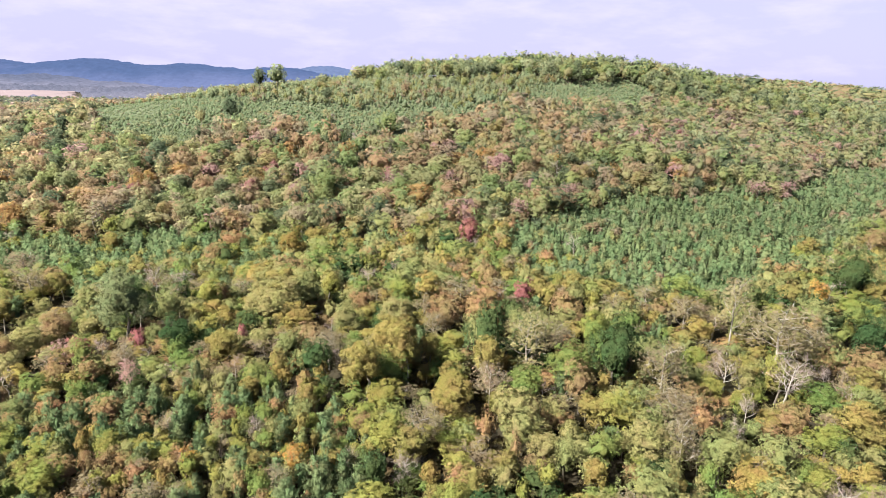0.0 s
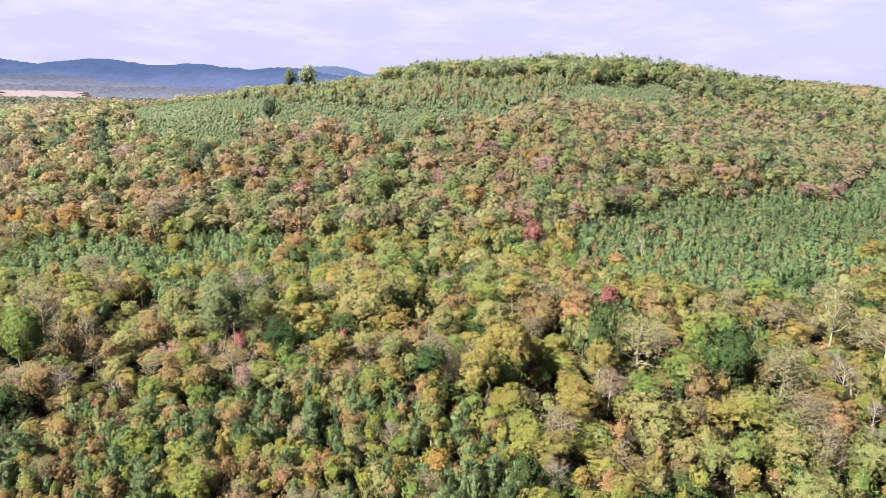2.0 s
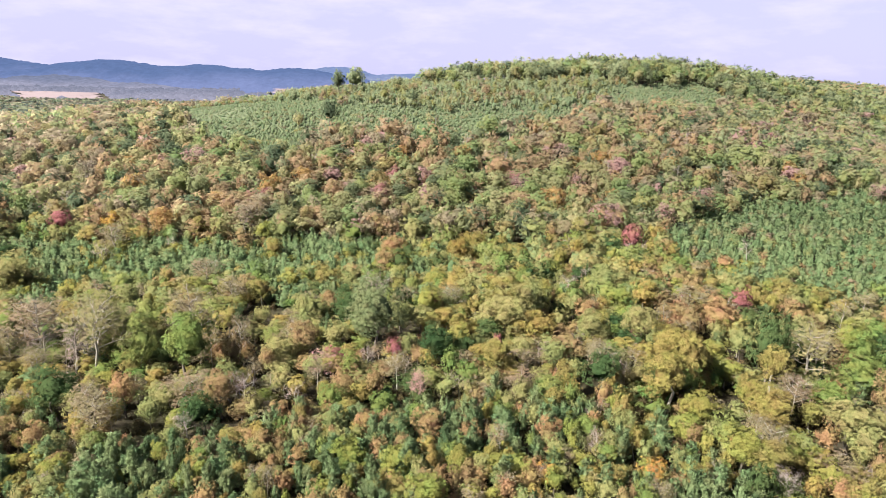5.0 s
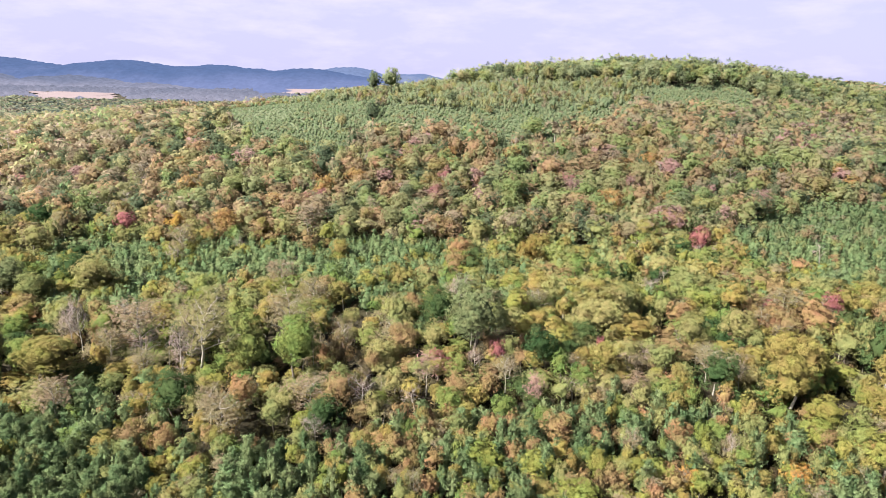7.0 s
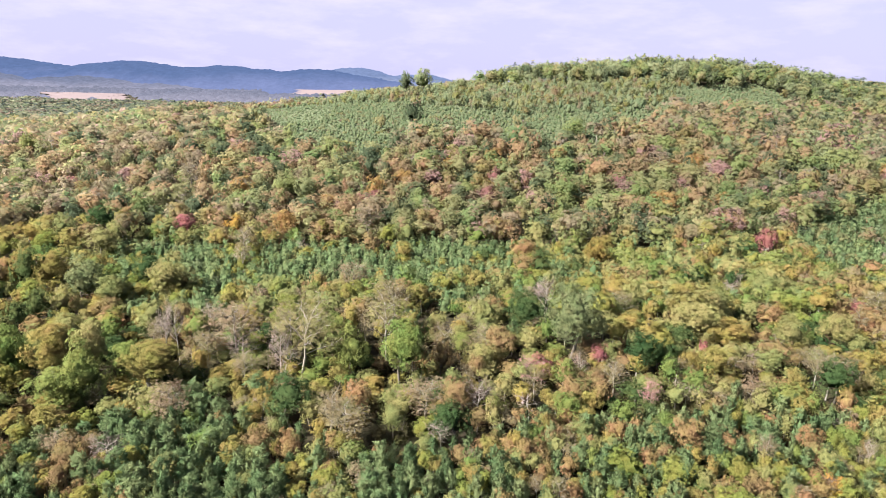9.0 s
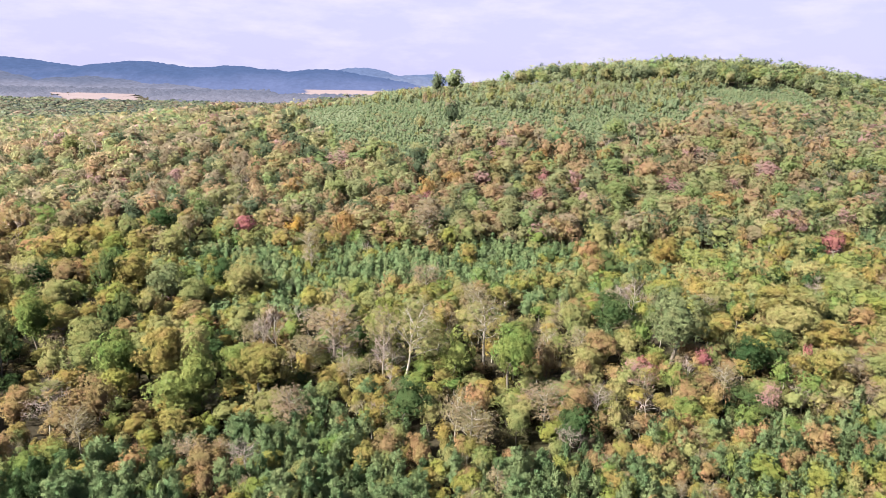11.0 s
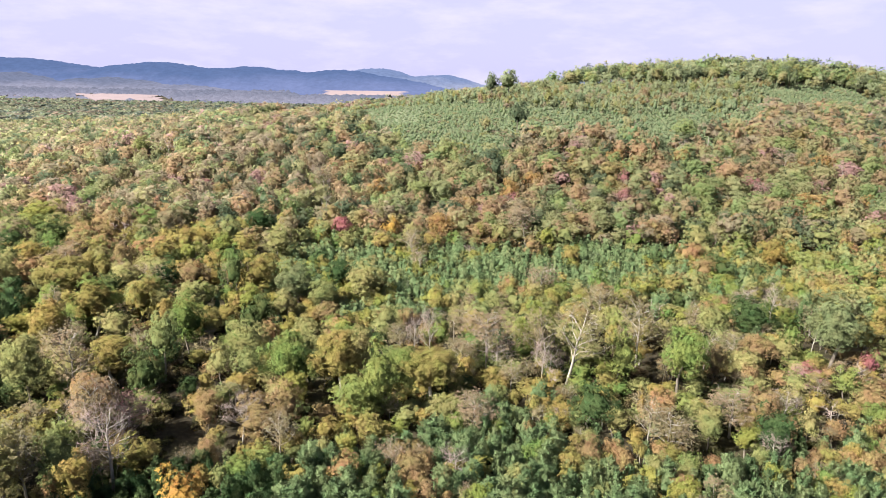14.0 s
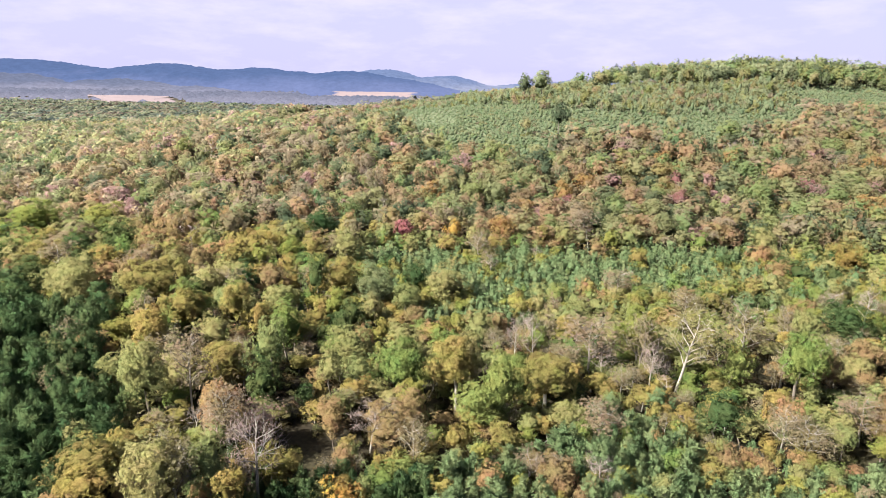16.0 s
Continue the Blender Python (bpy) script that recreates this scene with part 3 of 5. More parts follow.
# distant ridges
def ridge(name, y, x0, x1, peaks, material, seed, foot=-6.0, deep=420.0):
    rng = np.random.default_rng(seed)
    xs = np.arange(x0, x1, 9.0)
    top = np.zeros(len(xs))
    for px, pz, pw in peaks:
        top = np.maximum(top, pz * np.exp(-((xs - px) / pw) ** 2))
    k = np.convolve(rng.normal(size=len(xs) + 40), np.hanning(14), "same")[20:-20]
    top = top + 1.0 * k + rng.uniform(-1.6, 1.6, len(xs))
    rows = 14
    f = np.linspace(0, 1, rows)[:, None]
    rise = np.sin(f * np.pi / 2) ** 1.2
    v = np.stack([np.broadcast_to(xs, (rows, len(xs))), y - deep * (1 - f) + np.zeros((rows, len(xs))) + rng.uniform(-6, 6, (rows, len(xs))),
                  foot + rise * (top - foot) + rng.uniform(-1.5, 1.5, (rows, len(xs)))], -1).reshape(-1, 3)
    nx = len(xs)
    i = (np.arange(rows - 1)[:, None] * nx + np.arange(nx - 1)[None]).ravel()
    t = np.concatenate([np.stack([i, i + 1, i + nx + 1], 1), np.stack([i, i + nx + 1, i + nx], 1)])
    return tagged(new(name, mesh_of(name, v, t, material)), "wooded ridge on the horizon with blue haze painted in", "hills", kind="structure")


# glow colours carry the blue haze, paler for mist at the feet
NEAR_HAZE = haze_glow("hazed_ridge_glow", (0.094, 0.142, 0.290), (0.170, 0.212, 0.400), 100.0, 0.035, 0.12)
FAR_HAZE = haze_glow("far_hazed_ridge_glow", (0.165, 0.220, 0.390), (0.300, 0.330, 0.470), 95.0)
FOOTHILL_HAZE = haze_glow("hazed_foothill_glow", (0.150, 0.172, 0.262), (0.275, 0.275, 0.370), 50.0, 0.05, 0.22)
ridge("backdrop_ridge_west", 2600, -3600, 700, [(-1900, 117, 560), (-1330, 107, 440), (-980, 101, 440), (-640, 93, 420), (-2700, 104, 900)], NEAR_HAZE, 3)
ridge("backdrop_foothill_west", 2250, -3200, -900, [(-1750, 62, 330), (-1350, 52, 260), (-2500, 60, 600), (-1100, 34, 220)], FOOTHILL_HAZE, 8, deep=260.0)
ridge("backdrop_ridge_middle", 3500, -2600, 300, [(-620, 117, 330), (-1200, 98, 600), (-2000, 95, 700), (-320, 88, 260)], FAR_HAZE, 4)
ridge("backdrop_ridge_far", 4300, -2400, 3400, [(-300, 98, 300), (-1200, 90, 900), (700, 84, 900), (2200, 92, 900)], FAR_HAZE, 5)
ridge("backdrop_ridge_east", 2700, 700, 3600, [(1450, 88, 420), (2100, 92, 600), (2900, 84, 600)], FAR_HAZE, 6)



# pale harvested fields, one beyond the valley woods and one on the foot of the ridge
def field(corners, height, wave=1.0):
    (ax, ay), (bx, by), (cx, cy), (dx, dy) = corners
    n = 30
    f, g = np.meshgrid(np.linspace(0, 1, n), np.linspace(0, 1, n))
    px = (ax * (1 - f) + bx * f) * (1 - g) + (dx * (1 - f) + cx * f) * g + 16 * np.sin(9 * f + 5 * g) + 9 * np.sin(31 * g)
    py = (ay * (1 - f) + by * f) * (1 - g) + (dy * (1 - f) + cy * f) * g + wave * (14 * np.sin(11 * g + 3 * f) + 8 * np.sin(23 * f))
    v = np.stack([px, py, height(px, py)], -1).reshape(-1, 3)
    i = (np.arange(n - 1)[:, None] * n + np.arange(n - 1)[None]).ravel()
    t = np.concatenate([np.stack([i, i + n + 1, i + 1], 1), np.stack([i, i + n, i + n + 1], 1)])
    tagged(new("field", mesh_of("field", v, t, STUBBLE)), "pale harvested field between distant woods", "field", kind="structure")


field(((-1235, 1800), (-1000, 1815), (-835, 1560), (-945, 1420)), lambda x, y: land(x, y) + 3.0)
field(((-615, 2165), (-345, 2175), (-335, 2060), (-590, 2075)), lambda x, y: 8.0 + 0.165 * (y - 2060), 0.2)
field(((-1420, 1600), (-1280, 1660), (-1230, 1600), (-1380, 1530)), lambda x, y: land(x, y) + 3.0)


# ---- trees ----
PLANTED = []
MANY = {}
MASTERS = {}


def as_thing(kind, x, y, h, r, turn, variant, detail=3, lean=(0.0, 0.0), sunk=0.0):
    """A tree of its own: trunk and crown under an empty at its foot."""
    name, label, category, shape, _ = KINDS[kind]
    variants = SHAPES[shape, detail]
    (cv, ct, cw), (tv, tt), arms, h0, r0 = variants[variant % len(variants)]
    m = pose(x, y, land_at(x, y) - sunk, lean[0], lean[1], turn) @ Matrix.Diagonal((r / r0, r / r0, h / h0, 1))
    key = (kind, variant % len(variants), detail, y > 245)
    if key in MASTERS:
        ob = copy_thing(MASTERS[key], m)
        ob.matrix_basis = m
        return ob
    ob = new(name)
    ob.empty_display_size = 0.5
    tagged(ob, label, category, group=category + "s of the woods")
    bark = PALE_BARK if kind in ("sycamore", "bare", "tan", "gold") else BARK
    trunk = new("trunk", mesh_of("trunk", tv, tt, bark))
    trunk.parent = ob
    if arms:
        branches = tagged(new("branchwork", mesh_of("branchwork", arms[0], arms[1], bark)), kind="stuff")
        branches.parent = ob
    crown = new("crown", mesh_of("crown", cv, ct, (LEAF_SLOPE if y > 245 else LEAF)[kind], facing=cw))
    crown.parent = ob
    if shape in ("bare", "sparse"):
        tagged(crown, kind="stuff")
    ob.matrix_basis = m
    MASTERS[key] = ob
    return ob


def among_many(kind, detail, x, y, h, r, turn, variant, batch="near"):
    MANY.setdefault((kind, detail, batch), []).append((x, y, h, r, turn, variant))


def plant(kind, x, y, h, r):
    """A tree that stands out, at its own place."""
    rng = random.Random(int(x * 31 + y * 17))
    if y > 235:
        h, r = max(h, 13.0), max(r, 3.4)
    full = max(h, 2.5 * r)
    if KINDS[kind][3] in ("sparse", "bare"):
        r = min(r, 0.36 * max(h, 13.0))
        full = max(h, 2.8 * r)
    sunk = min(0.6 * (full - h), 4.0)
    h = full
    lean = (0.0, 12.0) if kind == "sycamore" and -135 < x < -125 else (rng.uniform(-3, 3), rng.uniform(-3, 3))
    if kind == "sycamore" and -135 < x < -125:
        as_thing(kind, x - 3.2, y, h, r, 0.0, rng.randrange(5), 3, lean, sunk)
    else:
        as_thing(kind, x, y, h, r, rng.uniform(0, 360), rng.randrange(5), (4 if r > 4.2 else 3) if y < 190 else 3 if y < 300 and r > 4 else 2, lean, sunk)
    PLANTED.append((x, y, r))


plant("red", -80.8, 136.2, 6, 3.4)
plant("red", -67.6, 137.5, 9, 1.9)
plant("red", -9, 151.1, 5.4, 2.2)
plant("red", 22.5, 165.5, 11.3, 3.1)
plant("red", 9.5, 171.3, 5.4, 3.7)
plant("red", 10.8, 227.6, 16.2, 4.7)
plant("red", -32.2, 233.8, 5, 3.2)
plant("red", -201.7, 242.7, 10.2, 4.5)
plant("red", -139.5, 276.5, 10, 2.7)
plant("red", -84.8, 290.2, 7.2, 3.2)
plant("red", -22.9, 305.3, 7.2, 4.8)
plant("red", 154.5, 425.7, 7.2, 4.8)
plant("rose", -82.8, 134.1, 5.4, 3.3)
plant("rose", -22, 297.4, 7.2, 4.7)
plant("rose", 151, 305.8, 10.8, 6.9)
plant("rose", 165.1, 309.3, 10.8, 6.3)
plant("yellow", -51.1, 218.6, 14.9, 5.1)
plant("yellow", -9.7, 220.9, 12.1, 2.6)
plant("yellow", -260.8, 280.8, 7.2, 5.1)
plant("yellow", -308.7, 332.2, 10.9, 3.6)
plant("lime", -58.9, 85.9, 10.8, 3.5)
plant("lime", -48.2, 95.5, 7, 3.2)
plant("lime", -44.4, 95.5, 6.6, 3.3)
plant("lime", 65.3, 96.4, 11, 3.9)
plant("lime", -72, 97, 8.2, 3.6)
plant("lime", 4, 101.5, 5.4, 4.5)
plant("lime", -9.5, 109.8, 10, 3.8)
plant("lime", -188.4, 117.8, 12, 3.3)
plant("lime", -157.3, 127.3, 4.8, 3.9)
plant("lime", -137.8, 147.3, 20.2, 4.9)
plant("lime", -29.4, 170.5, 13.4, 3.2)
plant("lime", -58.9, 193.1, 9.2, 4.5)
plant("lime", -337.3, 235, 15, 10.4)
plant("lime", -312.2, 237.2, 19.3, 7.6)
plant("lime", -330.7, 355.7, 17.6, 5.6)
plant("dark", 35.2, 118.2, 20.1, 4.9)
plant("dark", 10.5, 126.3, 21.6, 4.2)
plant("dark", -160.8, 127.7, 7.8, 3.8)
plant("dark", 95.6, 133.8, 15, 4.9)
plant("dark", -221.4, 134.4, 8.4, 4)
plant("dark", -58.6, 136, 12.4, 4.6)
plant("dark", -81.2, 165, 11.2, 6.7)
plant("dark", -219.3, 175, 18.9, 3.7)
plant("dark", 116.4, 175.6, 20.4, 6.1)
plant("dark", -301.9, 178.3, 13, 5.7)
plant("dark", -72, 210.8, 11.8, 3.9)
plant("dark", -294.5, 215.2, 15.1, 7)
plant("dark", -325.1, 320.4, 14.6, 6.5)
plant("dark", -125, 392, 22, 5.5)
plant("dark", -136, 500, 23, 6)
plant("dark", 285.5, 514.7, 12.8, 6.9)
plant("pale", -73.4, 142.8, 23, 7.5)
plant("gold", -63.3, 88.4, 8, 2.7)
plant("gold", -16.6, 92.5, 8, 2.4)
plant("gold", -206.2, 92.8, 12, 3.7)
plant("gold", 73.8, 101.4, 13, 4.1)
plant("gold", 3, 109.2, 11.4, 5.5)
plant("gold", -14, 115.5, 17.6, 4.8)
plant("gold", -6.5, 122.7, 18.9, 4.2)
plant("gold", -180.1, 122.9, 21.6, 5.4)
plant("gold", -226.1, 123.1, 15.6, 5.4)
plant("gold", 10.4, 123.3, 16.2, 3.6)
plant("gold", -129.9, 124.3, 5, 3.1)
plant("gold", -116.1, 125, 5, 2.4)
plant("gold", -162.1, 125.8, 17.3, 6.5)
plant("gold", -9.2, 126.3, 18.9, 5.5)
plant("gold", -44.9, 129.4, 13, 3.8)
plant("gold", -34, 148.6, 11.3, 5)
plant("gold", -233.3, 150.3, 18.9, 4.2)
plant("gold", -39.8, 161.9, 18.9, 6.4)
plant("gold", -261.5, 165.5, 18, 8.6)
plant("gold", -212.8, 176.2, 18.9, 5.7)
plant("gold", -118, 227.4, 12.2, 3.7)
plant("gold", 93.6, 364.7, 13.4, 5.7)
plant("tan", 39, 91.3, 14, 2.9)
plant("tan", -113.7, 94.1, 6, 2.5)
plant("tan", -217.4, 100, 13, 3.5)
plant("tan", 42.8, 114.1, 15.4, 4.2)
plant("tan", 72, 128.5, 18.9, 6.8)
plant("tan", -241.4, 130.6, 11.3, 7)
plant("tan", -103.2, 138.2, 14, 2.6)
plant("tan", -156.6, 139.9, 10.8, 4.1)
plant("tan", -150.4, 142.4, 17.6, 7.5)
plant("tan", -139.3, 142.6, 16.9, 4.1)
plant("tan", -115.6, 144.2, 20.2, 5.5)
plant("tan", -132, 198.4, 11.1, 5.6)
plant("tan", -169.8, 212.7, 11, 3.3)
plant("tan", -219.9, 294.9, 17.6, 4.7)
plant("bare", -4.8, 88.2, 8, 2.6)
plant("bare", -209.4, 89.9, 17.6, 5.1)
plant("bare", -156.6, 96.7, 8.1, 3.1)
plant("bare", -30.2, 100.4, 8, 1.4)
plant("bare", -29.9, 111.7, 4.8, 1.7)
plant("bare", 65.4, 112, 14.9, 5)
plant("bare", 56.3, 115.7, 12.2, 3.4)
plant("bare", -72.7, 131.6, 9, 1.9)
plant("bare", -33.7, 134, 7.2, 2.6)
plant("bare", -138.6, 135.7, 13.8, 2.7)
plant("bare", -136.6, 136.9, 9, 3.7)
plant("bare", -148, 139.3, 10.6, 4.1)
plant("bare", -163.1, 140.6, 17.6, 2.4)
plant("bare", -167.2, 143.2, 14.5, 2.4)
plant("bare", -164, 160.4, 9, 3.1)
plant("bare", -75.8, 166.6, 16, 3)
plant("bare", -169.9, 210, 11, 2.8)
plant("bare", 45.8, 212.9, 13.1, 2.6)
plant("bare", -25.9, 329.9, 12, 3.6)
plant("bare", 145, 413.8, 13, 4.2)
plant("bare", 260.7, 506.1, 12.5, 7.9)
plant("sycamore", 18.4, 125.8, 16.5, 5.5)
plant("sycamore", -130.5, 134.1, 22.5, 6.2)
plant("sycamore", 67.2, 139.6, 21.7, 4)
plant("orange", -194.8, 80.4, 13.5, 3.9)
plant("orange", -22.7, 93.7, 7, 2.5)
plant("orange", 103.8, 163.3, 5.9, 3.1)
plant("orange", 104.1, 169.7, 12.2, 3.2)
plant("orange", -165, 246.4, 16.2, 5.6)
plant("orange", -135.9, 289.1, 15.7, 4.6)
plant("orange", 21.9, 333.6, 14.9, 6)
plant("green", -175.2, 115.7, 11.9, 6.4)
plant("green", -190.5, 121.8, 18.9, 4.8)
plant("green", -111.1, 129, 21.6, 6)
plant("green", -168.7, 129.1, 15.1, 4.4)
plant("green", -121.5, 133.4, 16.6, 3.9)
plant("green", -218.2, 140.9, 17.8, 4.7)
plant("green", -245.2, 149.4, 13.2, 7.9)
plant("green", -51.7, 283, 7.8, 5.8)
plant("green", -51.8, 291.2, 20.2, 7.9)
plant("green", 40.3, 321.5, 18.9, 5.8)
plant("green", 99.2, 344.8, 8.4, 9.3)
plant("green", -30.5, 383.9, 11, 7.1)
plant("pale", -124, 503, 26, 8)
plant("russet", -58.9, 105.9, 9, 3.5)
plant("russet", -82.1, 106.1, 8, 2.6)
plant("russet", -59.2, 128.7, 4.8, 3.2)
plant("russet", -102.6, 132.5, 14, 2.6)
plant("russet", -253.8, 183.1, 17.6, 4.3)
plant("russet", -75.9, 213.1, 10, 5.2)
plant("russet", -75.2, 229.3, 10, 6.5)
plant("russet", -29.8, 317.8, 16.2, 8.6)
plant("russet", -10.6, 322.4, 16.2, 7.3)
plant("olive", -220.9, 82.3, 18.9, 5.2)
plant("olive", 53.9, 90.6, 12, 4.1)
plant("olive", 34.6, 93.9, 13, 4.4)
plant("olive", -89.1, 101.3, 6, 2.5)
plant("olive", -203.3, 135.6, 14.2, 5.3)
plant("olive", -92.8, 138.3, 7.8, 5.5)
plant("olive", -9.7, 146.5, 13, 5.3)
plant("olive", -40, 153.6, 15.9, 8.8)
plant("olive", -33.8, 159.2, 17.6, 5.3)
plant("olive", -280.6, 165.8, 8.4, 8)
plant("olive", -287.2, 172.8, 13, 7.1)
plant("olive", -183.7, 186.2, 10.7, 7.9)
plant("dark", -78.7, 455.3, 12, 4.5)
plant("dark", 137.2, 477.7, 14, 7)
plant("russet", 44.9, 417.1, 10, 3.5)
plant("russet", -26.5, 489.4, 9, 4)
plant("lime", 16.9, 517.6, 11, 3)
plant("lime", 52.9, 528.3, 11, 3)
plant("lime", -98.7, 463.4, 9, 2.5)
plant("lime", -47.9, 494.2, 10, 3)
plant("olive", -94.6, 535.7, 10, 5)
plant("olive", -143.8, 395.5, 8, 3)
plant("olive", -5.6, 505.9, 9, 3)
plant("pale", -10.7, 518.3, 12, 3.5)
plant("pale", 35.7, 529.0, 12, 3)
plant("pale", 7.2, 520.8, 10, 3)
# two dense trees added to shade the opening east of them
plant("russet", -219.5, 104, 17, 4.4)
plant("dark", -216, 115, 15, 4)
plant("dark", -220.7, 341.6, 16, 6.4)
plant("dark", -197.0, 335.8, 16, 6.4)
plant("olive", -197.2, 358.5, 16, 6.4)
plant("rose", -180.6, 323.7, 16, 6.4)
plant("olive", -159.7, 312.1, 16, 6.4)
plant("dark", -142.5, 333.3, 16, 6.4)
plant("dark", -133.7, 344.1, 12.2, 4.5)
plant("olive", -97.7, 322.2, 16, 6.4)
plant("gold", -84.7, 320.3, 15.6, 5.8)
plant("dark", -75.8, 289.3, 12.8, 4.7)
plant("orange", -134.5, 299.3, 9.3, 3.5)
plant("green", -174.3, 289.9, 16, 6.4)
plant("dark", -116.6, 290.4, 16, 6.0)
plant("russet", -154.1, 284.5, 13.8, 5.1)
plant("green", -94.5, 292.7, 14.6, 5.4)
plant("russet", -84.5, 293.1, 10.1, 3.8)
plant("red", -80.9, 312.6, 7, 2.3)
plant("gold", -72.0, 300.2, 10.3, 3.8)
plant("dark", -61.8, 302.0, 13.2, 4.9)
plant("russet", -106.2, 289.5, 14.6, 5.4)
plant("olive", -99.3, 276.4, 15.4, 5.7)
plant("dark", -17.5, 331.9, 14.1, 5.2)
plant("green", -44.5, 319.7, 16, 6.4)
plant("russet", -61.8, 323.3, 14.0, 5.2)
plant("russet", -48.2, 307.4, 10.3, 3.8)
plant("gold", -29.9, 312.2, 8.2, 3.0)
plant("olive", -35.5, 290.7, 13.9, 5.2)
plant("olive", -11.9, 303.1, 16, 6.4)
plant("tan", 2.6, 332.0, 15.7, 5.8)
plant("green", -2.7, 306.6, 16, 6.4)
plant("russet", -0.4, 295.8, 11.2, 4.2)
plant("olive", 13.6, 315.6, 16, 6.4)
plant("green", 23.1, 293.2, 15.3, 5.7)
plant("green", 32.7, 285.7, 15.0, 5.6)
plant("green", 13.3, 356.7, 16, 6.2)
plant("green", 46.7, 382.0, 16, 6.4)
plant("lime", 56.5, 379.7, 10.8, 4.0)
plant("russet", 63.4, 394.8, 16, 6.3)
plant("russet", 15.3, 373.0, 15.8, 5.8)
plant("gold", 31.7, 377.8, 16, 5.9)
plant("dark", 66.7, 335.8, 12.9, 4.8)
plant("bare", 73.3, 372.9, 10.7, 4.0)
plant("tan", 94.4, 396.3, 16, 6.4)
plant("dark", 101.4, 428.3, 16, 6.4)
plant("russet", 42.6, 316.8, 13.6, 5.0)
plant("bare", 56.5, 316.1, 8.4, 3.1)
plant("dark", 59.7, 311.3, 10.5, 3.9)
plant("olive", 54.3, 322.1, 15.4, 5.7)
plant("dark", 153.1, 387.7, 16, 6.4)
plant("dark", 166.7, 379.5, 15.6, 5.8)
plant("dark", 194.2, 417.0, 16, 6.4)
plant("green", 84.9, 339.4, 16, 6.4)
plant("green", 114.1, 358.5, 15.9, 5.9)
plant("red", 137.7, 380.5, 7.6, 2.8)
plant("orange", 122.0, 339.3, 12.8, 4.7)
plant("dark", 135.0, 354.5, 10.7, 4.0)
plant("russet", 131.7, 321.7, 13.1, 4.9)
plant("dark", 123.9, 310.7, 9.5, 3.5)
plant("russet", 79.9, 298.9, 10.3, 3.8)
plant("gold", 92.6, 303.1, 16, 6.1)
plant("dark", 67.4, 295.5, 11.5, 4.3)
plant("orange", 287.6, 509.0, 12.4, 4.6)
plant("tan", 237.4, 507.0, 16, 6.4)
plant("tan", 225.8, 522.2, 16, 6.4)
plant("green", 191.6, 529.1, 16, 6.4)
plant("dark", 179.4, 556.7, 11.0, 4.1)
plant("gold", 145.9, 446.0, 15.4, 5.7)
plant("russet", 244.8, 423.6, 16, 6.4)
plant("olive", 206.9, 393.3, 16, 6.4)
plant("olive", 193.7, 394.5, 16, 6.4)
plant("bare", 314.4, 525.9, 16, 6.4)
plant("pale", 250.7, 573.3, 16, 6.4)
plant("pale", 220.1, 570.9, 16, 6.4)
plant("green", 291.7, 585.8, 16, 6.4)
plant("green", -145.2, 253.0, 11.1, 4.1)
plant("tan", -133.8, 253.1, 15.0, 5.6)
plant("dark", -125.2, 263.4, 9.7, 3.6)
plant("olive", -101.3, 255.8, 15.8, 5.8)
plant("russet", -73.1, 268.2, 10.6, 3.9)
plant("green", -57.8, 263.4, 12.9, 4.8)
plant("dark", -88.1, 225.2, 9, 3.2)
plant("dark", -69.5, 224.8, 9.1, 3.4)
plant("dark", -58.6, 212.7, 9, 2.8)
plant("dark", -49.1, 231.7, 9, 2.1)
plant("bare", -74.3, 183.6, 9.7, 3.6)
plant("gold", -120.8, 186.0, 9.7, 3.6)
plant("tan", -67.2, 173.4, 9, 3.0)
plant("green", -58.1, 185.4, 9, 3.2)
plant("red", -44.2, 138.6, 9, 1.4)
plant("olive", -38.3, 136.0, 9.3, 3.4)
plant("olive", -82.4, 145.1, 9.9, 3.7)
plant("tan", -92.4, 148.4, 9, 3.2)
plant("tan", -66.3, 128.0, 9, 3.0)
plant("russet", -70.2, 121.8, 9, 2.4)
plant("green", -51.1, 123.1, 9.5, 3.5)
plant("olive", -65.3, 139.6, 9, 3.1)
plant("bare", 7.5, 221.6, 9, 2.4)
plant("bare", 12.8, 220.4, 9, 2.4)
plant("dark", -15.2, 195.4, 9, 2.5)
plant("bare", -13.2, 192.3, 9, 2.1)
plant("green", -30.2, 214.4, 9.5, 3.5)
plant("dark", -26.7, 162.4, 9, 2.1)
plant("russet", -33.5, 162.8, 9.1, 3.4)
plant("russet", -19.6, 159.2, 10.3, 3.8)
plant("gold", -14.4, 165.9, 9, 2.4)
plant("tan", 16.4, 171.7, 9, 3.1)
plant("lime", 3.4, 136.9, 9, 3.1)
plant("russet", 28.1, 202.9, 9, 2.0)
plant("russet", 34.4, 151.6, 9, 2.9)
plant("tan", -0.5, 142.9, 9, 2.7)
plant("russet", 28.8, 129.9, 9, 3.0)
plant("olive", 31.4, 150.7, 9.2, 3.4)
plant("lime", 3.3, 127.2, 9.1, 3.4)
plant("gold", 54.4, 152.9, 9, 3.3)
plant("gold", 57.0, 140.5, 9.1, 3.4)
plant("gold", 67.3, 161.0, 9, 3.2)
plant("lime", 55.5, 129.5, 9, 3.2)
plant("bare", 129.3, 206.3, 9, 2.8)
plant("gold", 122.7, 173.8, 12.3, 4.6)
plant("green", 105.7, 153.7, 10.0, 3.7)
plant("gold", 134.1, 229.5, 12.7, 4.7)
plant("russet", 160.7, 233.0, 14.8, 5.5)
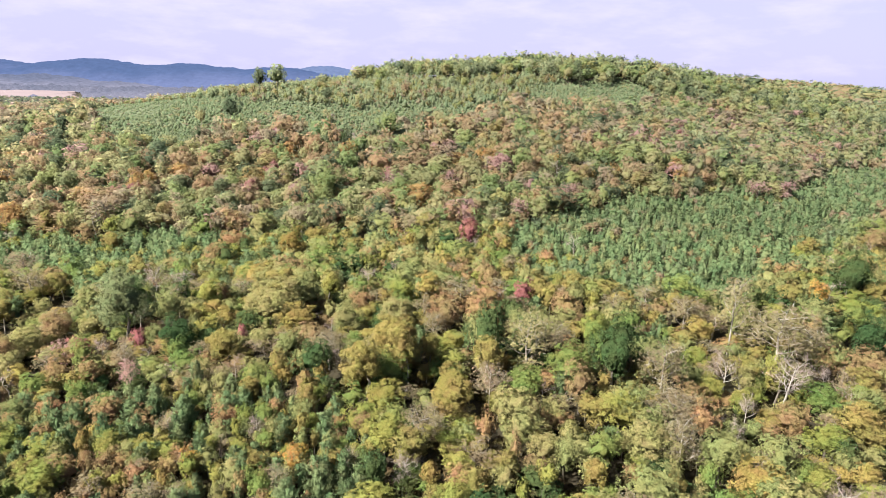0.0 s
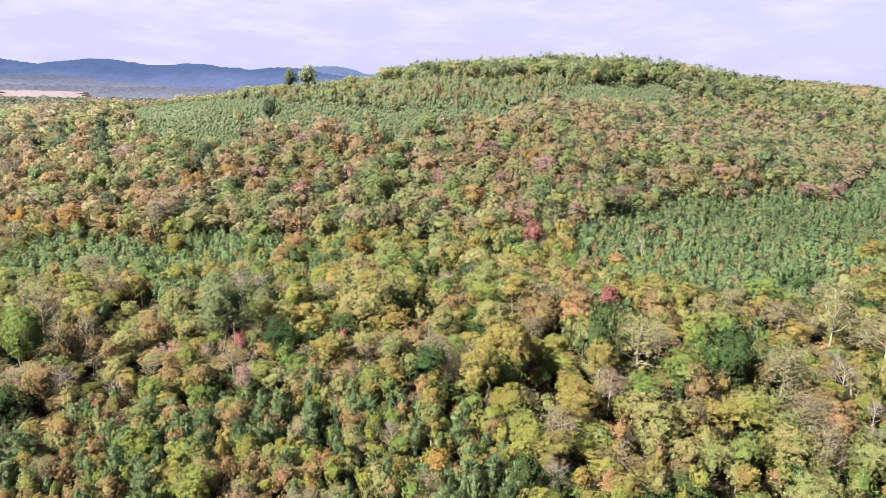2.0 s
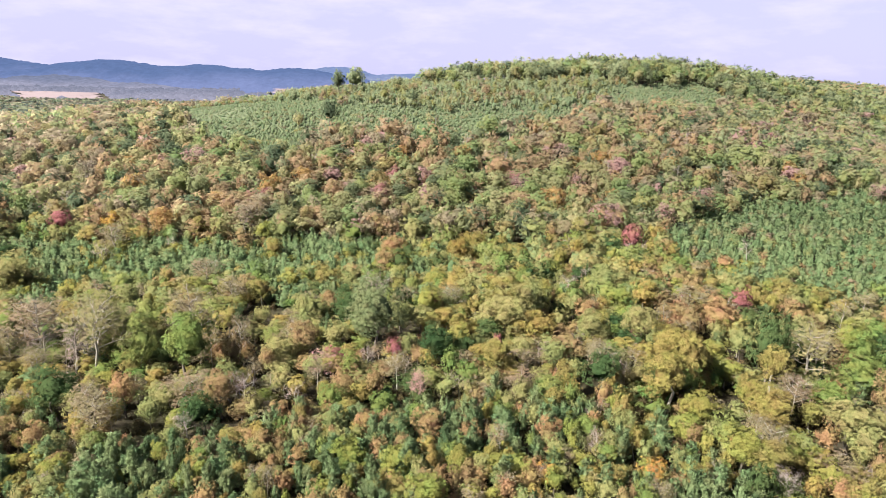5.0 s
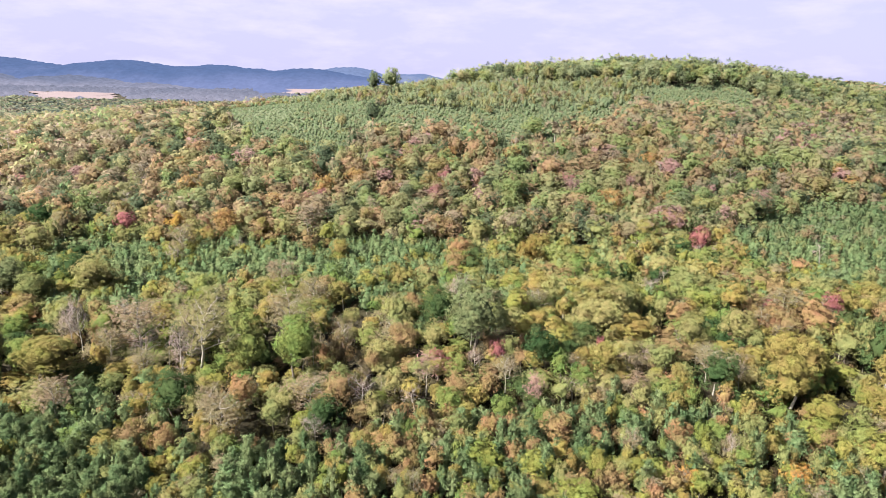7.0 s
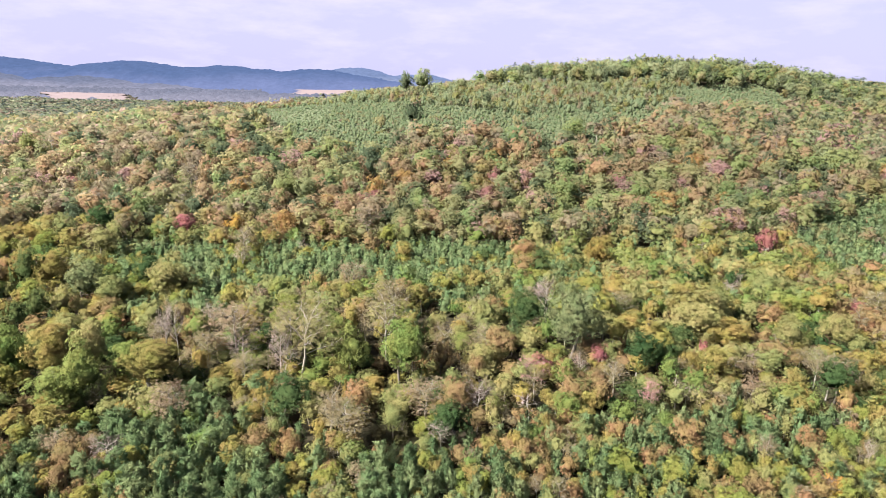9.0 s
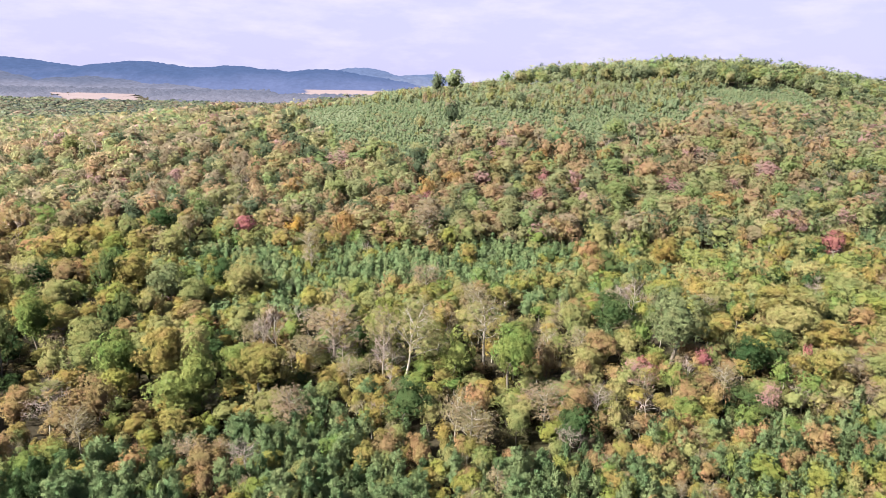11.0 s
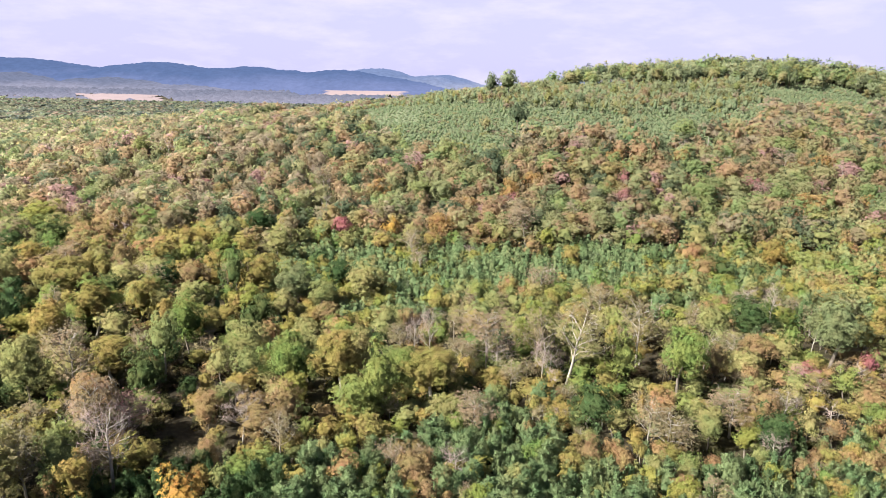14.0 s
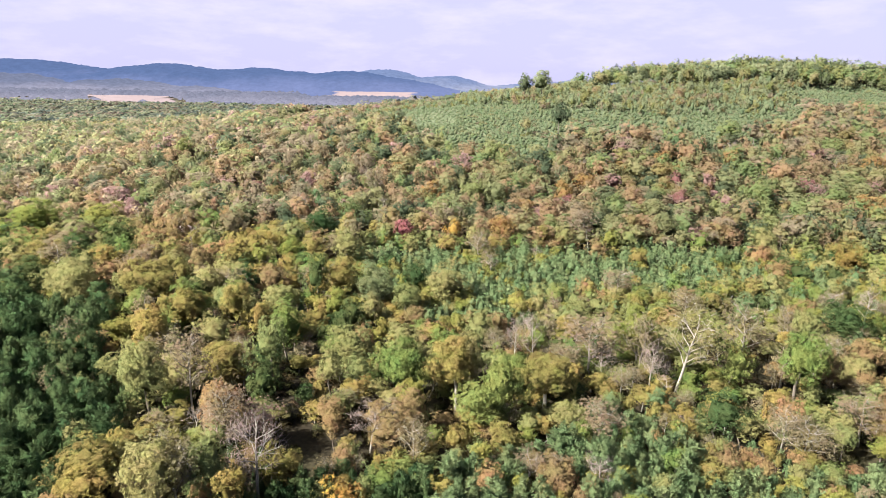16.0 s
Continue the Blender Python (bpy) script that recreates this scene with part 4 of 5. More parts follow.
plant("bare", 158.6, 230.3, 9, 3.0)
plant("green", -78.3, 116.1, 9, 3.2)
plant("green", -67.9, 113.2, 9, 3.0)
plant("russet", -70.6, 108.3, 7.4, 2.7)
plant("olive", -77.5, 107.9, 8.2, 3.0)
plant("olive", -65.2, 106.1, 7.1, 2.6)
plant("russet", -52.2, 104.3, 6.8, 2.5)
plant("lime", -64.1, 95.7, 8.5, 3.2)
plant("olive", -47.1, 91.8, 6.2, 2.3)
plant("russet", -37.6, 105.8, 7.1, 2.6)
plant("pine", -45.9, 108.8, 6.2, 2.3)
plant("pine", -46.4, 116.0, 9, 1.9)
plant("russet", -51.3, 90.1, 5.7, 2.1)
plant("russet", -57.7, 89.2, 8.0, 3.0)
plant("orange", -39.3, 93.7, 6.1, 2.3)
plant("gold", -31.8, 96.1, 5, 1.8)
plant("gold", -28.6, 98.5, 5, 1.4)
plant("russet", -43.7, 92.1, 5.0, 1.9)
plant("olive", -41.8, 115.7, 9, 2.4)
plant("gold", -35.6, 113.4, 9, 2.3)
plant("green", -31.9, 115.1, 9, 2.1)
plant("green", -9.2, 119.6, 10.5, 3.9)
plant("green", -6.9, 102.9, 9, 2.9)
plant("green", 17.1, 113.7, 11.4, 4.2)
plant("russet", 8.7, 100.2, 9, 2.0)
plant("russet", -12.9, 103.3, 7.3, 2.7)
plant("olive", -17.6, 123.4, 9, 2.9)
plant("russet", -25.4, 115.8, 9, 1.8)
plant("gold", 6.1, 85.8, 9, 2.7)
plant("gold", 11.6, 89.7, 9, 2.2)
plant("lime", 17.4, 87.5, 9, 1.8)
plant("russet", 12.8, 93.3, 9, 1.2)
plant("gold", -0.7, 87.1, 9, 1.6)
plant("gold", -10.7, 92.4, 5, 1.5)
plant("olive", 21.3, 106.2, 9, 3.0)
plant("olive", 22.9, 98.5, 9, 2.2)
plant("lime", 13.3, 82.0, 9, 1.1)
plant("lime", 53.3, 115.1, 9, 3.1)
plant("lime", 57.1, 110.7, 9, 2.6)
plant("bare", 56.2, 106.7, 9, 1.8)
plant("bare", 51.3, 97.8, 9, 1.7)
plant("gold", 74.9, 99.1, 9, 3.3)
plant("gold", 33.0, 116.7, 9, 1.6)
plant("gold", 25.3, 87.9, 9, 2.2)
plant("gold", 36.3, 84.6, 9, 2.1)
plant("olive", 50.2, 99.6, 9, 2.4)
plant("green", 42.5, 87.4, 9, 2.0)
plant("tan", 51.0, 89.0, 9, 1.8)
plant("green", 57.1, 88.9, 9, 2.3)
plant("lime", 58.4, 86.7, 9, 2.5)
plant("dark", 66.6, 93.2, 9, 2.0)
plant("gold", 66.9, 87.9, 9, 2.2)
plant("dark", -231.8, 240.5, 15.9, 5.9)
plant("dark", -246.4, 246.6, 12.4, 4.6)
plant("gold", -235.2, 264.4, 7.1, 2.6)
plant("bare", -213.1, 264.8, 7, 2.6)
plant("dark", -197.1, 266.4, 10.9, 4.0)
plant("russet", -172.0, 261.0, 13.0, 4.8)
plant("tan", -173.7, 225.9, 12.7, 4.7)
plant("bare", -153.7, 226.3, 9, 2.7)
plant("dark", -193.4, 191.5, 13.6, 5.0)
plant("dark", -202.6, 184.3, 9, 2.7)
plant("pale", -203.0, 174.9, 17.0, 6.3)
plant("olive", -217.5, 211.4, 15.3, 5.7)
plant("lime", -236.0, 210.7, 13.4, 5.0)
plant("russet", -191.3, 164.5, 10.3, 3.8)
plant("green", -182.6, 145.9, 11.0, 4.1)
plant("olive", -193.4, 149.0, 10.6, 3.9)
plant("gold", -151.8, 159.4, 10.9, 4.0)
plant("olive", -147.0, 177.3, 10.9, 4.0)
plant("olive", -133.1, 172.8, 10.5, 3.9)
plant("gold", -189.4, 178.0, 9, 2.4)
plant("rose", -285.3, 294.1, 10.8, 4.0)
plant("red", -134.0, 283.2, 7, 2.0)
plant("dark", -97.0, 288.5, 13.6, 5.0)
plant("dark", -92.2, 310.9, 12.4, 4.6)
plant("green", -113.8, 279.4, 14.6, 5.4)
plant("russet", -144.8, 263.1, 14.0, 5.2)
plant("tan", -110.6, 269.3, 8.3, 3.1)
plant("gold", -112.2, 260.6, 7, 1.8)
plant("olive", -119.0, 259.4, 12.4, 4.6)
plant("lime", -124.6, 241.7, 7, 2.4)
plant("dark", -49.6, 266.0, 10.2, 3.8)
plant("gold", -45.6, 234.8, 12.6, 4.7)
plant("tan", -53.4, 172.3, 9.5, 3.5)
plant("tan", -117.5, 179.1, 11.5, 4.3)
plant("olive", -103.9, 161.8, 9, 3.0)
plant("russet", -89.1, 176.1, 9, 2.9)
plant("tan", -93.8, 170.9, 9, 3.1)
plant("russet", -89.2, 143.5, 12.2, 4.5)
plant("olive", -76.4, 301.2, 14.2, 5.3)
plant("olive", -5.8, 292.9, 16, 6.4)
plant("rose", 4.3, 299.9, 7.4, 2.7)
plant("rose", 32.8, 258.6, 10.9, 4.0)
plant("rose", 58.1, 283.1, 12.8, 4.7)
plant("bare", 72.9, 322.7, 11.9, 4.4)
plant("dark", 56.3, 289.5, 10.7, 4.0)
plant("orange", 86.2, 323.5, 8.7, 3.2)
plant("dark", -46.0, 148.2, 10.0, 3.7)
plant("bare", -20.6, 182.0, 9, 3.1)
plant("lime", -9.3, 167.8, 10.8, 4.0)
plant("green", 21.1, 206.9, 9.0, 3.3)
plant("russet", 35.6, 206.8, 9.3, 3.4)
plant("olive", -21.7, 145.9, 11.9, 4.4)
plant("russet", 14.7, 206.9, 9, 2.5)
plant("olive", -152.0, 104.2, 6.3, 2.3)
plant("gold", -136.5, 116.9, 9, 2.4)
plant("gold", -141.9, 119.5, 9, 1.7)
plant("yellow", -121.5, 119.1, 9, 0.9)
plant("olive", -118.3, 101.4, 5.7, 2.1)
plant("gold", -138.7, 98.8, 5, 1.4)
plant("gold", -127.0, 98.0, 5, 1.8)
plant("tan", -170.0, 117.5, 9, 2.1)
plant("green", -180.8, 133.2, 10.4, 3.8)
plant("dark", -177.8, 139.6, 9.8, 3.6)
plant("russet", -95.3, 133.2, 9, 2.5)
plant("olive", -89.1, 124.8, 9, 2.8)
plant("russet", -76.7, 121.2, 10.0, 3.7)
plant("russet", -85.1, 106.3, 6.3, 2.3)
plant("olive", -92.3, 113.1, 9, 2.2)
plant("russet", -76.1, 105.1, 5.7, 2.1)
plant("gold", -96.5, 95.5, 6.8, 2.5)
plant("russet", -112.9, 103.7, 5, 1.8)
plant("gold", -80.9, 93.9, 5, 1.6)
plant("russet", -63.6, 103.1, 5.7, 2.1)
plant("lime", -75.0, 90.9, 5, 1.4)
plant("russet", -47.7, 106.7, 5, 1.7)
plant("rose", -61.4, 119.4, 9, 1.9)
plant("gold", -48.7, 133.5, 9, 3.1)
plant("olive", -46.7, 120.4, 9, 3.1)
plant("olive", -32.3, 132.0, 10.1, 3.7)
plant("green", -35.7, 117.4, 9, 3.2)
plant("dark", -12.9, 123.5, 10.2, 3.8)
plant("bare", -19.5, 122.7, 9, 1.7)
plant("gold", -26.0, 100.7, 6.2, 2.3)
plant("russet", -29.2, 103.6, 5, 1.5)
plant("gold", -29.0, 93.6, 6.5, 2.4)
plant("olive", -7.1, 143.1, 9, 3.0)
plant("russet", -17.5, 105.4, 5, 1.8)
plant("green", -30.6, 107.2, 6.3, 2.3)
plant("lime", -33.7, 98.5, 5.4, 2.0)
plant("russet", -37.7, 102.0, 5, 1.7)
plant("russet", -38.7, 111.7, 5, 1.5)
plant("dark", -303.5, 205.8, 13.6, 5.0)
plant("gold", -254.0, 146.1, 10.2, 3.8)
plant("lime", -256.9, 141.0, 10.1, 3.7)
plant("tan", -226.9, 136.2, 9, 2.6)
plant("russet", -237.0, 192.3, 9, 2.8)
plant("green", -223.7, 255.0, 15.7, 5.8)
plant("dark", -203.0, 209.2, 10.0, 3.7)
plant("gold", -200.7, 205.2, 9, 2.4)
plant("olive", -194.2, 171.8, 14.0, 5.2)
plant("olive", -207.4, 178.2, 10.3, 3.8)
plant("gold", -215.7, 158.2, 9, 2.9)
plant("green", -208.1, 141.7, 9.9, 3.7)
plant("russet", -177.4, 166.3, 9, 1.6)
plant("tan", -170.8, 149.7, 9.5, 3.5)
plant("gold", -149.6, 243.0, 7, 1.7)
plant("orange", -182.4, 243.5, 7, 1.9)
plant("dark", -174.8, 265.1, 8.7, 3.2)
plant("olive", -141.4, 242.2, 11.5, 4.3)
plant("tan", -78.0, 181.1, 9, 2.8)
plant("russet", -82.5, 181.3, 9, 3.3)
plant("olive", -85.2, 192.2, 9, 3.2)
plant("rose", -215.5, 106.5, 9.7, 3.6)
plant("tan", -212.5, 90.5, 9, 2.6)
plant("russet", -197.8, 103.7, 5, 1.3)
plant("gold", -199.6, 120.8, 9, 3.2)
plant("russet", -194.1, 112.7, 9, 2.1)
plant("gold", -178.1, 116.3, 9, 1.7)
plant("dark", -208.6, 117.1, 9, 2.2)
plant("russet", -186.4, 106.8, 5, 1.5)
plant("tan", -223.0, 124.7, 9, 2.4)
plant("dark", -530.9, 531.3, 16, 6.4)
plant("dark", -526.0, 596.5, 16, 6.4)
plant("dark", -480.7, 547.4, 16, 6.4)
plant("dark", -304.6, 339.9, 10.1, 3.7)
plant("olive", -314.1, 285.9, 16, 6.0)
plant("rose", -438.7, 474.8, 15.1, 5.6)
plant("tan", -292.2, 374.1, 14.5, 5.4)
plant("dark", -280.8, 367.8, 14.2, 5.2)
plant("russet", -269.3, 402.0, 15.3, 5.7)
plant("dark", -257.9, 414.1, 13.7, 5.1)
plant("dark", -243.9, 415.1, 13.6, 5.0)
plant("dark", -212.5, 361.5, 15.1, 5.6)
plant("olive", -207.7, 324.2, 16, 6.4)
plant("dark", -416.5, 354.7, 16, 6.4)
plant("dark", -393.8, 353.7, 13.5, 5.0)
plant("green", -295.6, 289.8, 14.6, 5.4)
plant("russet", -338.3, 295.3, 12.5, 4.6)
plant("dark", -436.4, 607.9, 16, 6.4)
plant("tan", -420.5, 480.3, 16, 6.4)
plant("red", -271.0, 291.9, 7, 1.9)
plant("bare", -224.7, 307.5, 9.4, 3.5)
plant("tan", -248.4, 283.5, 12.2, 4.5)
plant("orange", -122.2, 307.6, 13.1, 4.9)
plant("olive", -164.9, 287.0, 16, 6.4)
plant("bare", -121.8, 326.2, 9.2, 3.4)
plant("dark", -111.4, 339.6, 12.9, 4.8)
plant("rose", -97.9, 349.4, 11.7, 4.3)
plant("gold", -87.0, 358.6, 10.3, 3.8)
plant("russet", -88.7, 328.1, 14.2, 5.3)
plant("green", -18.1, 290.1, 16, 6.3)
plant("rose", 4.4, 345.6, 12.7, 4.7)
plant("olive", -151.0, 307.9, 15.8, 5.9)
plant("gold", -243.7, 131.6, 19, 4.5)
plant("olive", -235.8, 111.4, 20, 4.9)
plant("tan", -229.0, 113.9, 19, 3.7)
plant("tan", -216.8, 100.4, 16, 3.7)
plant("olive", -215.0, 87.0, 17, 3.6)
plant("tan", -219.3, 84.8, 17, 3.4)
plant("gold", -211.0, 84.1, 14, 2.7)
plant("olive", -218.8, 128.7, 18, 4.1)
plant("gold", -243.4, 146.2, 18, 5.6)
plant("green", -172.0, 116.7, 19, 4.5)
plant("olive", -178.1, 131.9, 18, 4.3)



def inside(x, y, poly):
    hit = False
    for (ax, ay), (bx, by) in zip(poly, poly[1:] + poly[:1]):
        if (ay > y) != (by > y) and x < (bx - ax) * (y - ay) / (by - ay) + ax:
            hit = not hit
    return hit


MID_PINES = [(-222, 232), (-174, 226), (-134, 243), (-93, 240), (-76, 252), (-60, 222), (-54, 198), (-78, 199), (-107, 201), (-120, 188), (-147, 199), (-161, 187), (-165, 168), (-190, 168), (-208, 200)]
EAST_PINES = [(24, 221), (27, 251), (42, 261), (68, 283), (89, 290), (109, 296), (143, 342), (172, 361), (157, 318), (172, 306), (212, 369), (297, 466), (351, 519), (430, 540), (330, 380), (185, 263), (144, 229), (118, 203), (79, 168), (68, 177), (50, 170), (36, 177), (27, 193)]
HILL_PINES = [(-250, 433), (-220, 391), (-205, 371), (-177, 343), (-140, 342), (-121, 370), (-45, 368), (-26, 370), (6, 393), (44, 438), (88, 477), (158, 522), (186, 565), (180, 605), (104, 574), (71, 543), (49, 493), (42, 470), (-1, 466), (-50, 446), (-79, 441), (-111, 447), (-138, 480), (-161, 482), (-196, 500), (-224, 500), (-262, 500)]
CREST_SAPLINGS = [(-262, 500), (-196, 500), (-161, 482), (-138, 480), (-111, 447), (-79, 441), (-50, 446), (-1, 466), (42, 470), (49, 493), (71, 543), (104, 574), (90, 588), (8, 572), (-59, 566), (-130, 535), (-200, 545), (-262, 560)]
WEST_PINES = [(-345, 214), (-283, 162), (-271, 158), (-258, 139), (-253, 122), (-236, 101), (-228, 66), (-440, 66), (-440, 190)]
NEAR_PINES = [(-212, 112), (-204, 105), (-184, 100), (-176, 106), (-160, 113), (-139, 117), (-122, 107), (-108, 103), (-91, 109), (-40, 117), (-9, 104), (-9, 60), (-213, 60)]


# rough grass between the saplings on the hill
gx, gy = np.meshgrid(np.arange(-260, 240, 5.0), np.arange(335, 600, 5.0))
gz = land(gx, gy) + 0.30
on_hill = np.array([[inside(a, b, HILL_PINES) or inside(a, b, CREST_SAPLINGS) for a, b in zip(ra, rb)] for ra, rb in zip(gx, gy)])
cells = on_hill[:-1, :-1] & on_hill[1:, :-1] & on_hill[:-1, 1:] & on_hill[1:, 1:]
row, col = np.where(cells)
i = row * gx.shape[1] + col
n = gx.shape[1]
tris = np.concatenate([np.stack([i, i + 1, i + n + 1], 1), np.stack([i, i + n + 1, i + n], 1)])
used, tris = np.unique(tris, return_inverse=True)
meadow = new("hill_meadow", mesh_of("hill_meadow", np.stack([gx, gy, gz], -1).reshape(-1, 3)[used], tris.reshape(-1, 3), GRASS))
tagged(meadow, "rough pale grass between pine saplings on the hill", "grass", kind="structure")


def zone(x, y):
    far = min(2.2, max(1.0, y / 200))
    wx = x + 9 * far * noise.noise(Vector((x / 24, y / 24, 0.0))) + 3 * far * noise.noise(Vector((x / 5, y / 5, 2.0)))
    wy = y + 11 * far * noise.noise(Vector((x / 24, y / 24, 5.0))) + 4 * far * noise.noise(Vector((x / 5, y / 5, 7.0)))
    if inside(wx, wy, MID_PINES):
        return "mid_pines"
    if inside(wx, wy, EAST_PINES):
        return "east_pines"
    if inside(wx, wy, HILL_PINES):
        return "hill_pines"
    if inside(wx, wy, CREST_SAPLINGS):
        return "crest_saplings"
    if inside(x + 0.4 * (wx - x), y + 0.4 * (wy - y), NEAR_PINES):
        return "near_pines" if wx < -88 else "near_mixed"
    if inside(x + 0.5 * (wx - x), y + 0.5 * (wy - y), WEST_PINES):
        return "west_pines"
    if wy > 655:
        return "valley_woods"
    if wy < 172:
        return "near_woods"
    if wx < -215:
        return "west_woods" if wy > 230 else "gold_woods"
    if wy < 242:
        return "mixed_woods"
    if wy < 350 or (wx < -150 and wy < 420):
        return "oak_woods" if wx < 110 else "east_woods"
    if wy > 650:
        return "valley_woods"
    if wx > 90 and wy < 560:
        return "east_woods"
    return ("crest_woods" if wx > -58 else "crest_saplings" if wx > -250 else "west_woods") if wy > 520 else "west_woods"


# zone: spacing, height range, radius for height, kinds with weights
ZONES = {
    "near_pines": (2.5, (3.8, 7.8), 0.31, dict(pine=72, lime=9, russet=8, gold=9, olive=12, tan=2, green=5)),
    "near_mixed": (2.6, (4.0, 8.5), 0.245, dict(pine=44, russet=16, gold=9, lime=8, olive=16, tan=3, green=8)),
    "west_pines": (3.0, (6.5, 11.5), 0.28, dict(westpine=90, dark=6, tan=1, olive=3)),
    "near_woods": (4.7, (6.0, 13.5), 0.33, dict(gold=22, olive=30, tan=11, green=14, russet=11, lime=6, bare=3, dark=8, pine=4)),
    "gold_woods": (4.9, (7.0, 15.5), 0.32, dict(gold=30, olive=28, tan=14, green=10, russet=11, dark=10, bare=2, lime=4)),
    "mixed_woods": (3.6, (6.0, 12.0), 0.32, dict(olive=30, gold=14, pine=24, russet=9, green=14, lime=6, tan=3, dark=4, bare=1)),
    "mid_pines": (2.4, (4.0, 7.4), 0.30, dict(pine=84, hillpine=2, olive=8, lime=3, gold=2, dark=3)),
    "east_pines": (2.5, (3.5, 7.2), 0.31, dict(pine=80, olive=9, hillpine=4, russet=2, tan=2, dark=3)),
    "oak_woods": (5.6, (9.0, 17.0), 0.32, dict(russet=24, olive=24, green=17, dark=13, gold=7, orange=3, tan=9, lime=2, rose=2, bare=1)),
    "west_woods": (5.6, (9.5, 17.5), 0.30, dict(tan=24, russet=24, olive=22, dark=13, green=8, gold=5, bare=4, rose=3, pine=2)),
    "hill_pines": (2.1, (1.3, 2.9), 0.52, dict(hillpine=90, olive=4, pine=8, tan=2)),
    "crest_saplings": (3.3, (2.6, 8.5), 0.28, dict(tan=7, gold=8, lime=20, olive=10, hillpine=32, pale=22, russet=2)),
    "crest_woods": (5.8, (9.5, 19.0), 0.32, dict(green=28, olive=18, gold=3, dark=20, lime=8, pale=24)),
    "east_woods": (5.6, (9.0, 16.5), 0.32, dict(olive=24, green=15, dark=15, tan=16, russet=12, pale=14, bare=3, rose=3)),
    "valley_woods": (11.0, (10.0, 16.0), 0.58, dict(tan=8, olive=34, russet=14, dark=18, green=20, pale=6)),
}

# openings in the canopy, floor and bushes coloured dark in place of shade
GAPS = [(-209, 107, 7), (-203, 98, 5), (-214, 123, 6), (-107, 169, 6), (-74, 158, 5), (-4, 119, 3.5), (-226, 116, 6), (95, 132, 6), (-174, 133, 5), (-272, 128, 6), (-116, 134, 3), (-237, 134, 5), (-242, 144, 5), (-217, 129, 6), (-223, 143, 5),
        (-176, 137, 5.5), (-110, 174, 6), (-104, 172, 5), (-3, 119, 3.5), (12, 133, 4), (-72, 159, 4.5), (-108, 147, 4.5), (-121, 146, 4.5), (-271, 137, 5), (-120, 152, 4), (102, 143, 5), (-184, 124, 4), (-57, 143, 3.5)]
HUES = ["dark", "westpine", "pine", "green", "pale", "hillpine", "lime", "olive", "gold", "tan", "bare", "orange", "russet", "rose"]
CLEARED = np.array(PLANTED)
COUNT = {}
rng = random.Random(12)
for zone_name, (step, (h_lo, h_hi), slim, kinds) in ZONES.items():
    names = [k for k in HUES if k in kinds]
    steps = np.cumsum([kinds[k] for k in names]) / sum(kinds.values())
    y0, y1 = {"near_pines": (72, 136), "near_mixed": (72, 136), "west_pines": (72, 240), "near_woods": (72, 186), "gold_woods": (160, 250), "mixed_woods": (160, 256), "mid_pines": (160, 300),
              "east_pines": (170, 540), "oak_woods": (225, 432), "west_woods": (225, 665), "hill_pines": (330, 612), "crest_saplings": (430, 665),
              "crest_woods": (500, 665), "east_woods": (225, 580), "valley_woods": (635, 1480)}[zone_name]
    y = y0
    while y < y1:
        x = -192 - 0.745 * y + rng.uniform(0, step)
        while x < 14 + 0.705 * y:
            px, py = x + rng.uniform(-0.5, 0.5) * step, y + rng.uniform(-0.5, 0.5) * step
            x += step
            patch = 0.5 + 0.5 * math.erf(noise.noise(Vector((px / 19, py / 24, 3.0))) / 0.36 + rng.gauss(0, 0.35))
            pick = patch if rng.random() < (0.55 if py < 190 else 0.35) else rng.random()
            if zone_name == "west_woods" and px < -390:
                pick *= 0.72
            kind = names[min(len(names) - 1, int(np.searchsorted(steps, pick)))]
            f, g, turn, variant = rng.random(), rng.random(), rng.uniform(0, 360), rng.randrange(20)
            if px < -184 and py < 136 and zone_name in ("near_pines", "near_woods"):
                kind = "westpine" if kind == "pine" else "olive" if kind == "lime" else kind
            if zone_name == "valley_woods" and px > -150 and (px < 330 or py > 960):
                continue
            loose = 1.2 if py < 300 else 7.0
            if zone(px + loose * rng.gauss(0, 1), py + loose * rng.gauss(0, 1)) != zone_name:
                continue
            h = h_lo + (h_hi - h_lo) * f
            if KINDS[kind][3] == "pine" and zone_name in ("near_woods", "mixed_woods", "oak_woods"):
                h = 6 + 3 * f
            r = h * slim * (0.68 + 0.68 * g)
            if KINDS[kind][3] in ("tall", "bare"):
                r *= 0.85
            if -330 < px < -185 and 425 < py < 660:
                h, r = h * 0.55, r * 0.75
            if any((px - qx) ** 2 + (py - qy) ** 2 < qr * qr for qx, qy, qr in GAPS):
                if f < 0.4:
                    among_many("bush", 2, px, py, 0.8 + 0.8 * f, 1.0 + 0.6 * g, turn, variant)
                continue
            off_x, off_y = np.abs(px - CLEARED[:, 0]), py - CLEARED[:, 1]
            clear = bool(np.any((off_x < CLEARED[:, 2] * 0.85 + 0.5 * r) & (off_y > -0.8 * CLEARED[:, 2] - r - 1.0) & (off_y < CLEARED[:, 2] * 0.8 + 0.4 * r)))
            if clear:
                if KINDS[kind][3] == "pine" and zone_name not in ("near_pines", "near_mixed"):
                    kind = "lime" if f > 0.6 else "olive" if f > 0.25 else "gold"
                h, r = (min(h, 4.2 + 3.4 * f), max(min(r, 2.3 + g), 1.7)) if py < 240 else (0.72 * h, 0.9 * r)
            if zone_name == "valley_woods" and (inside(px, py, [(-1245, 1810), (-990, 1825), (-825, 1560), (-945, 1400)]) or (f < 0.7 and inside(px, py, [(-935, 1350), (-830, 1570), (-790, 1440), (-890, 1230)]))):
                continue
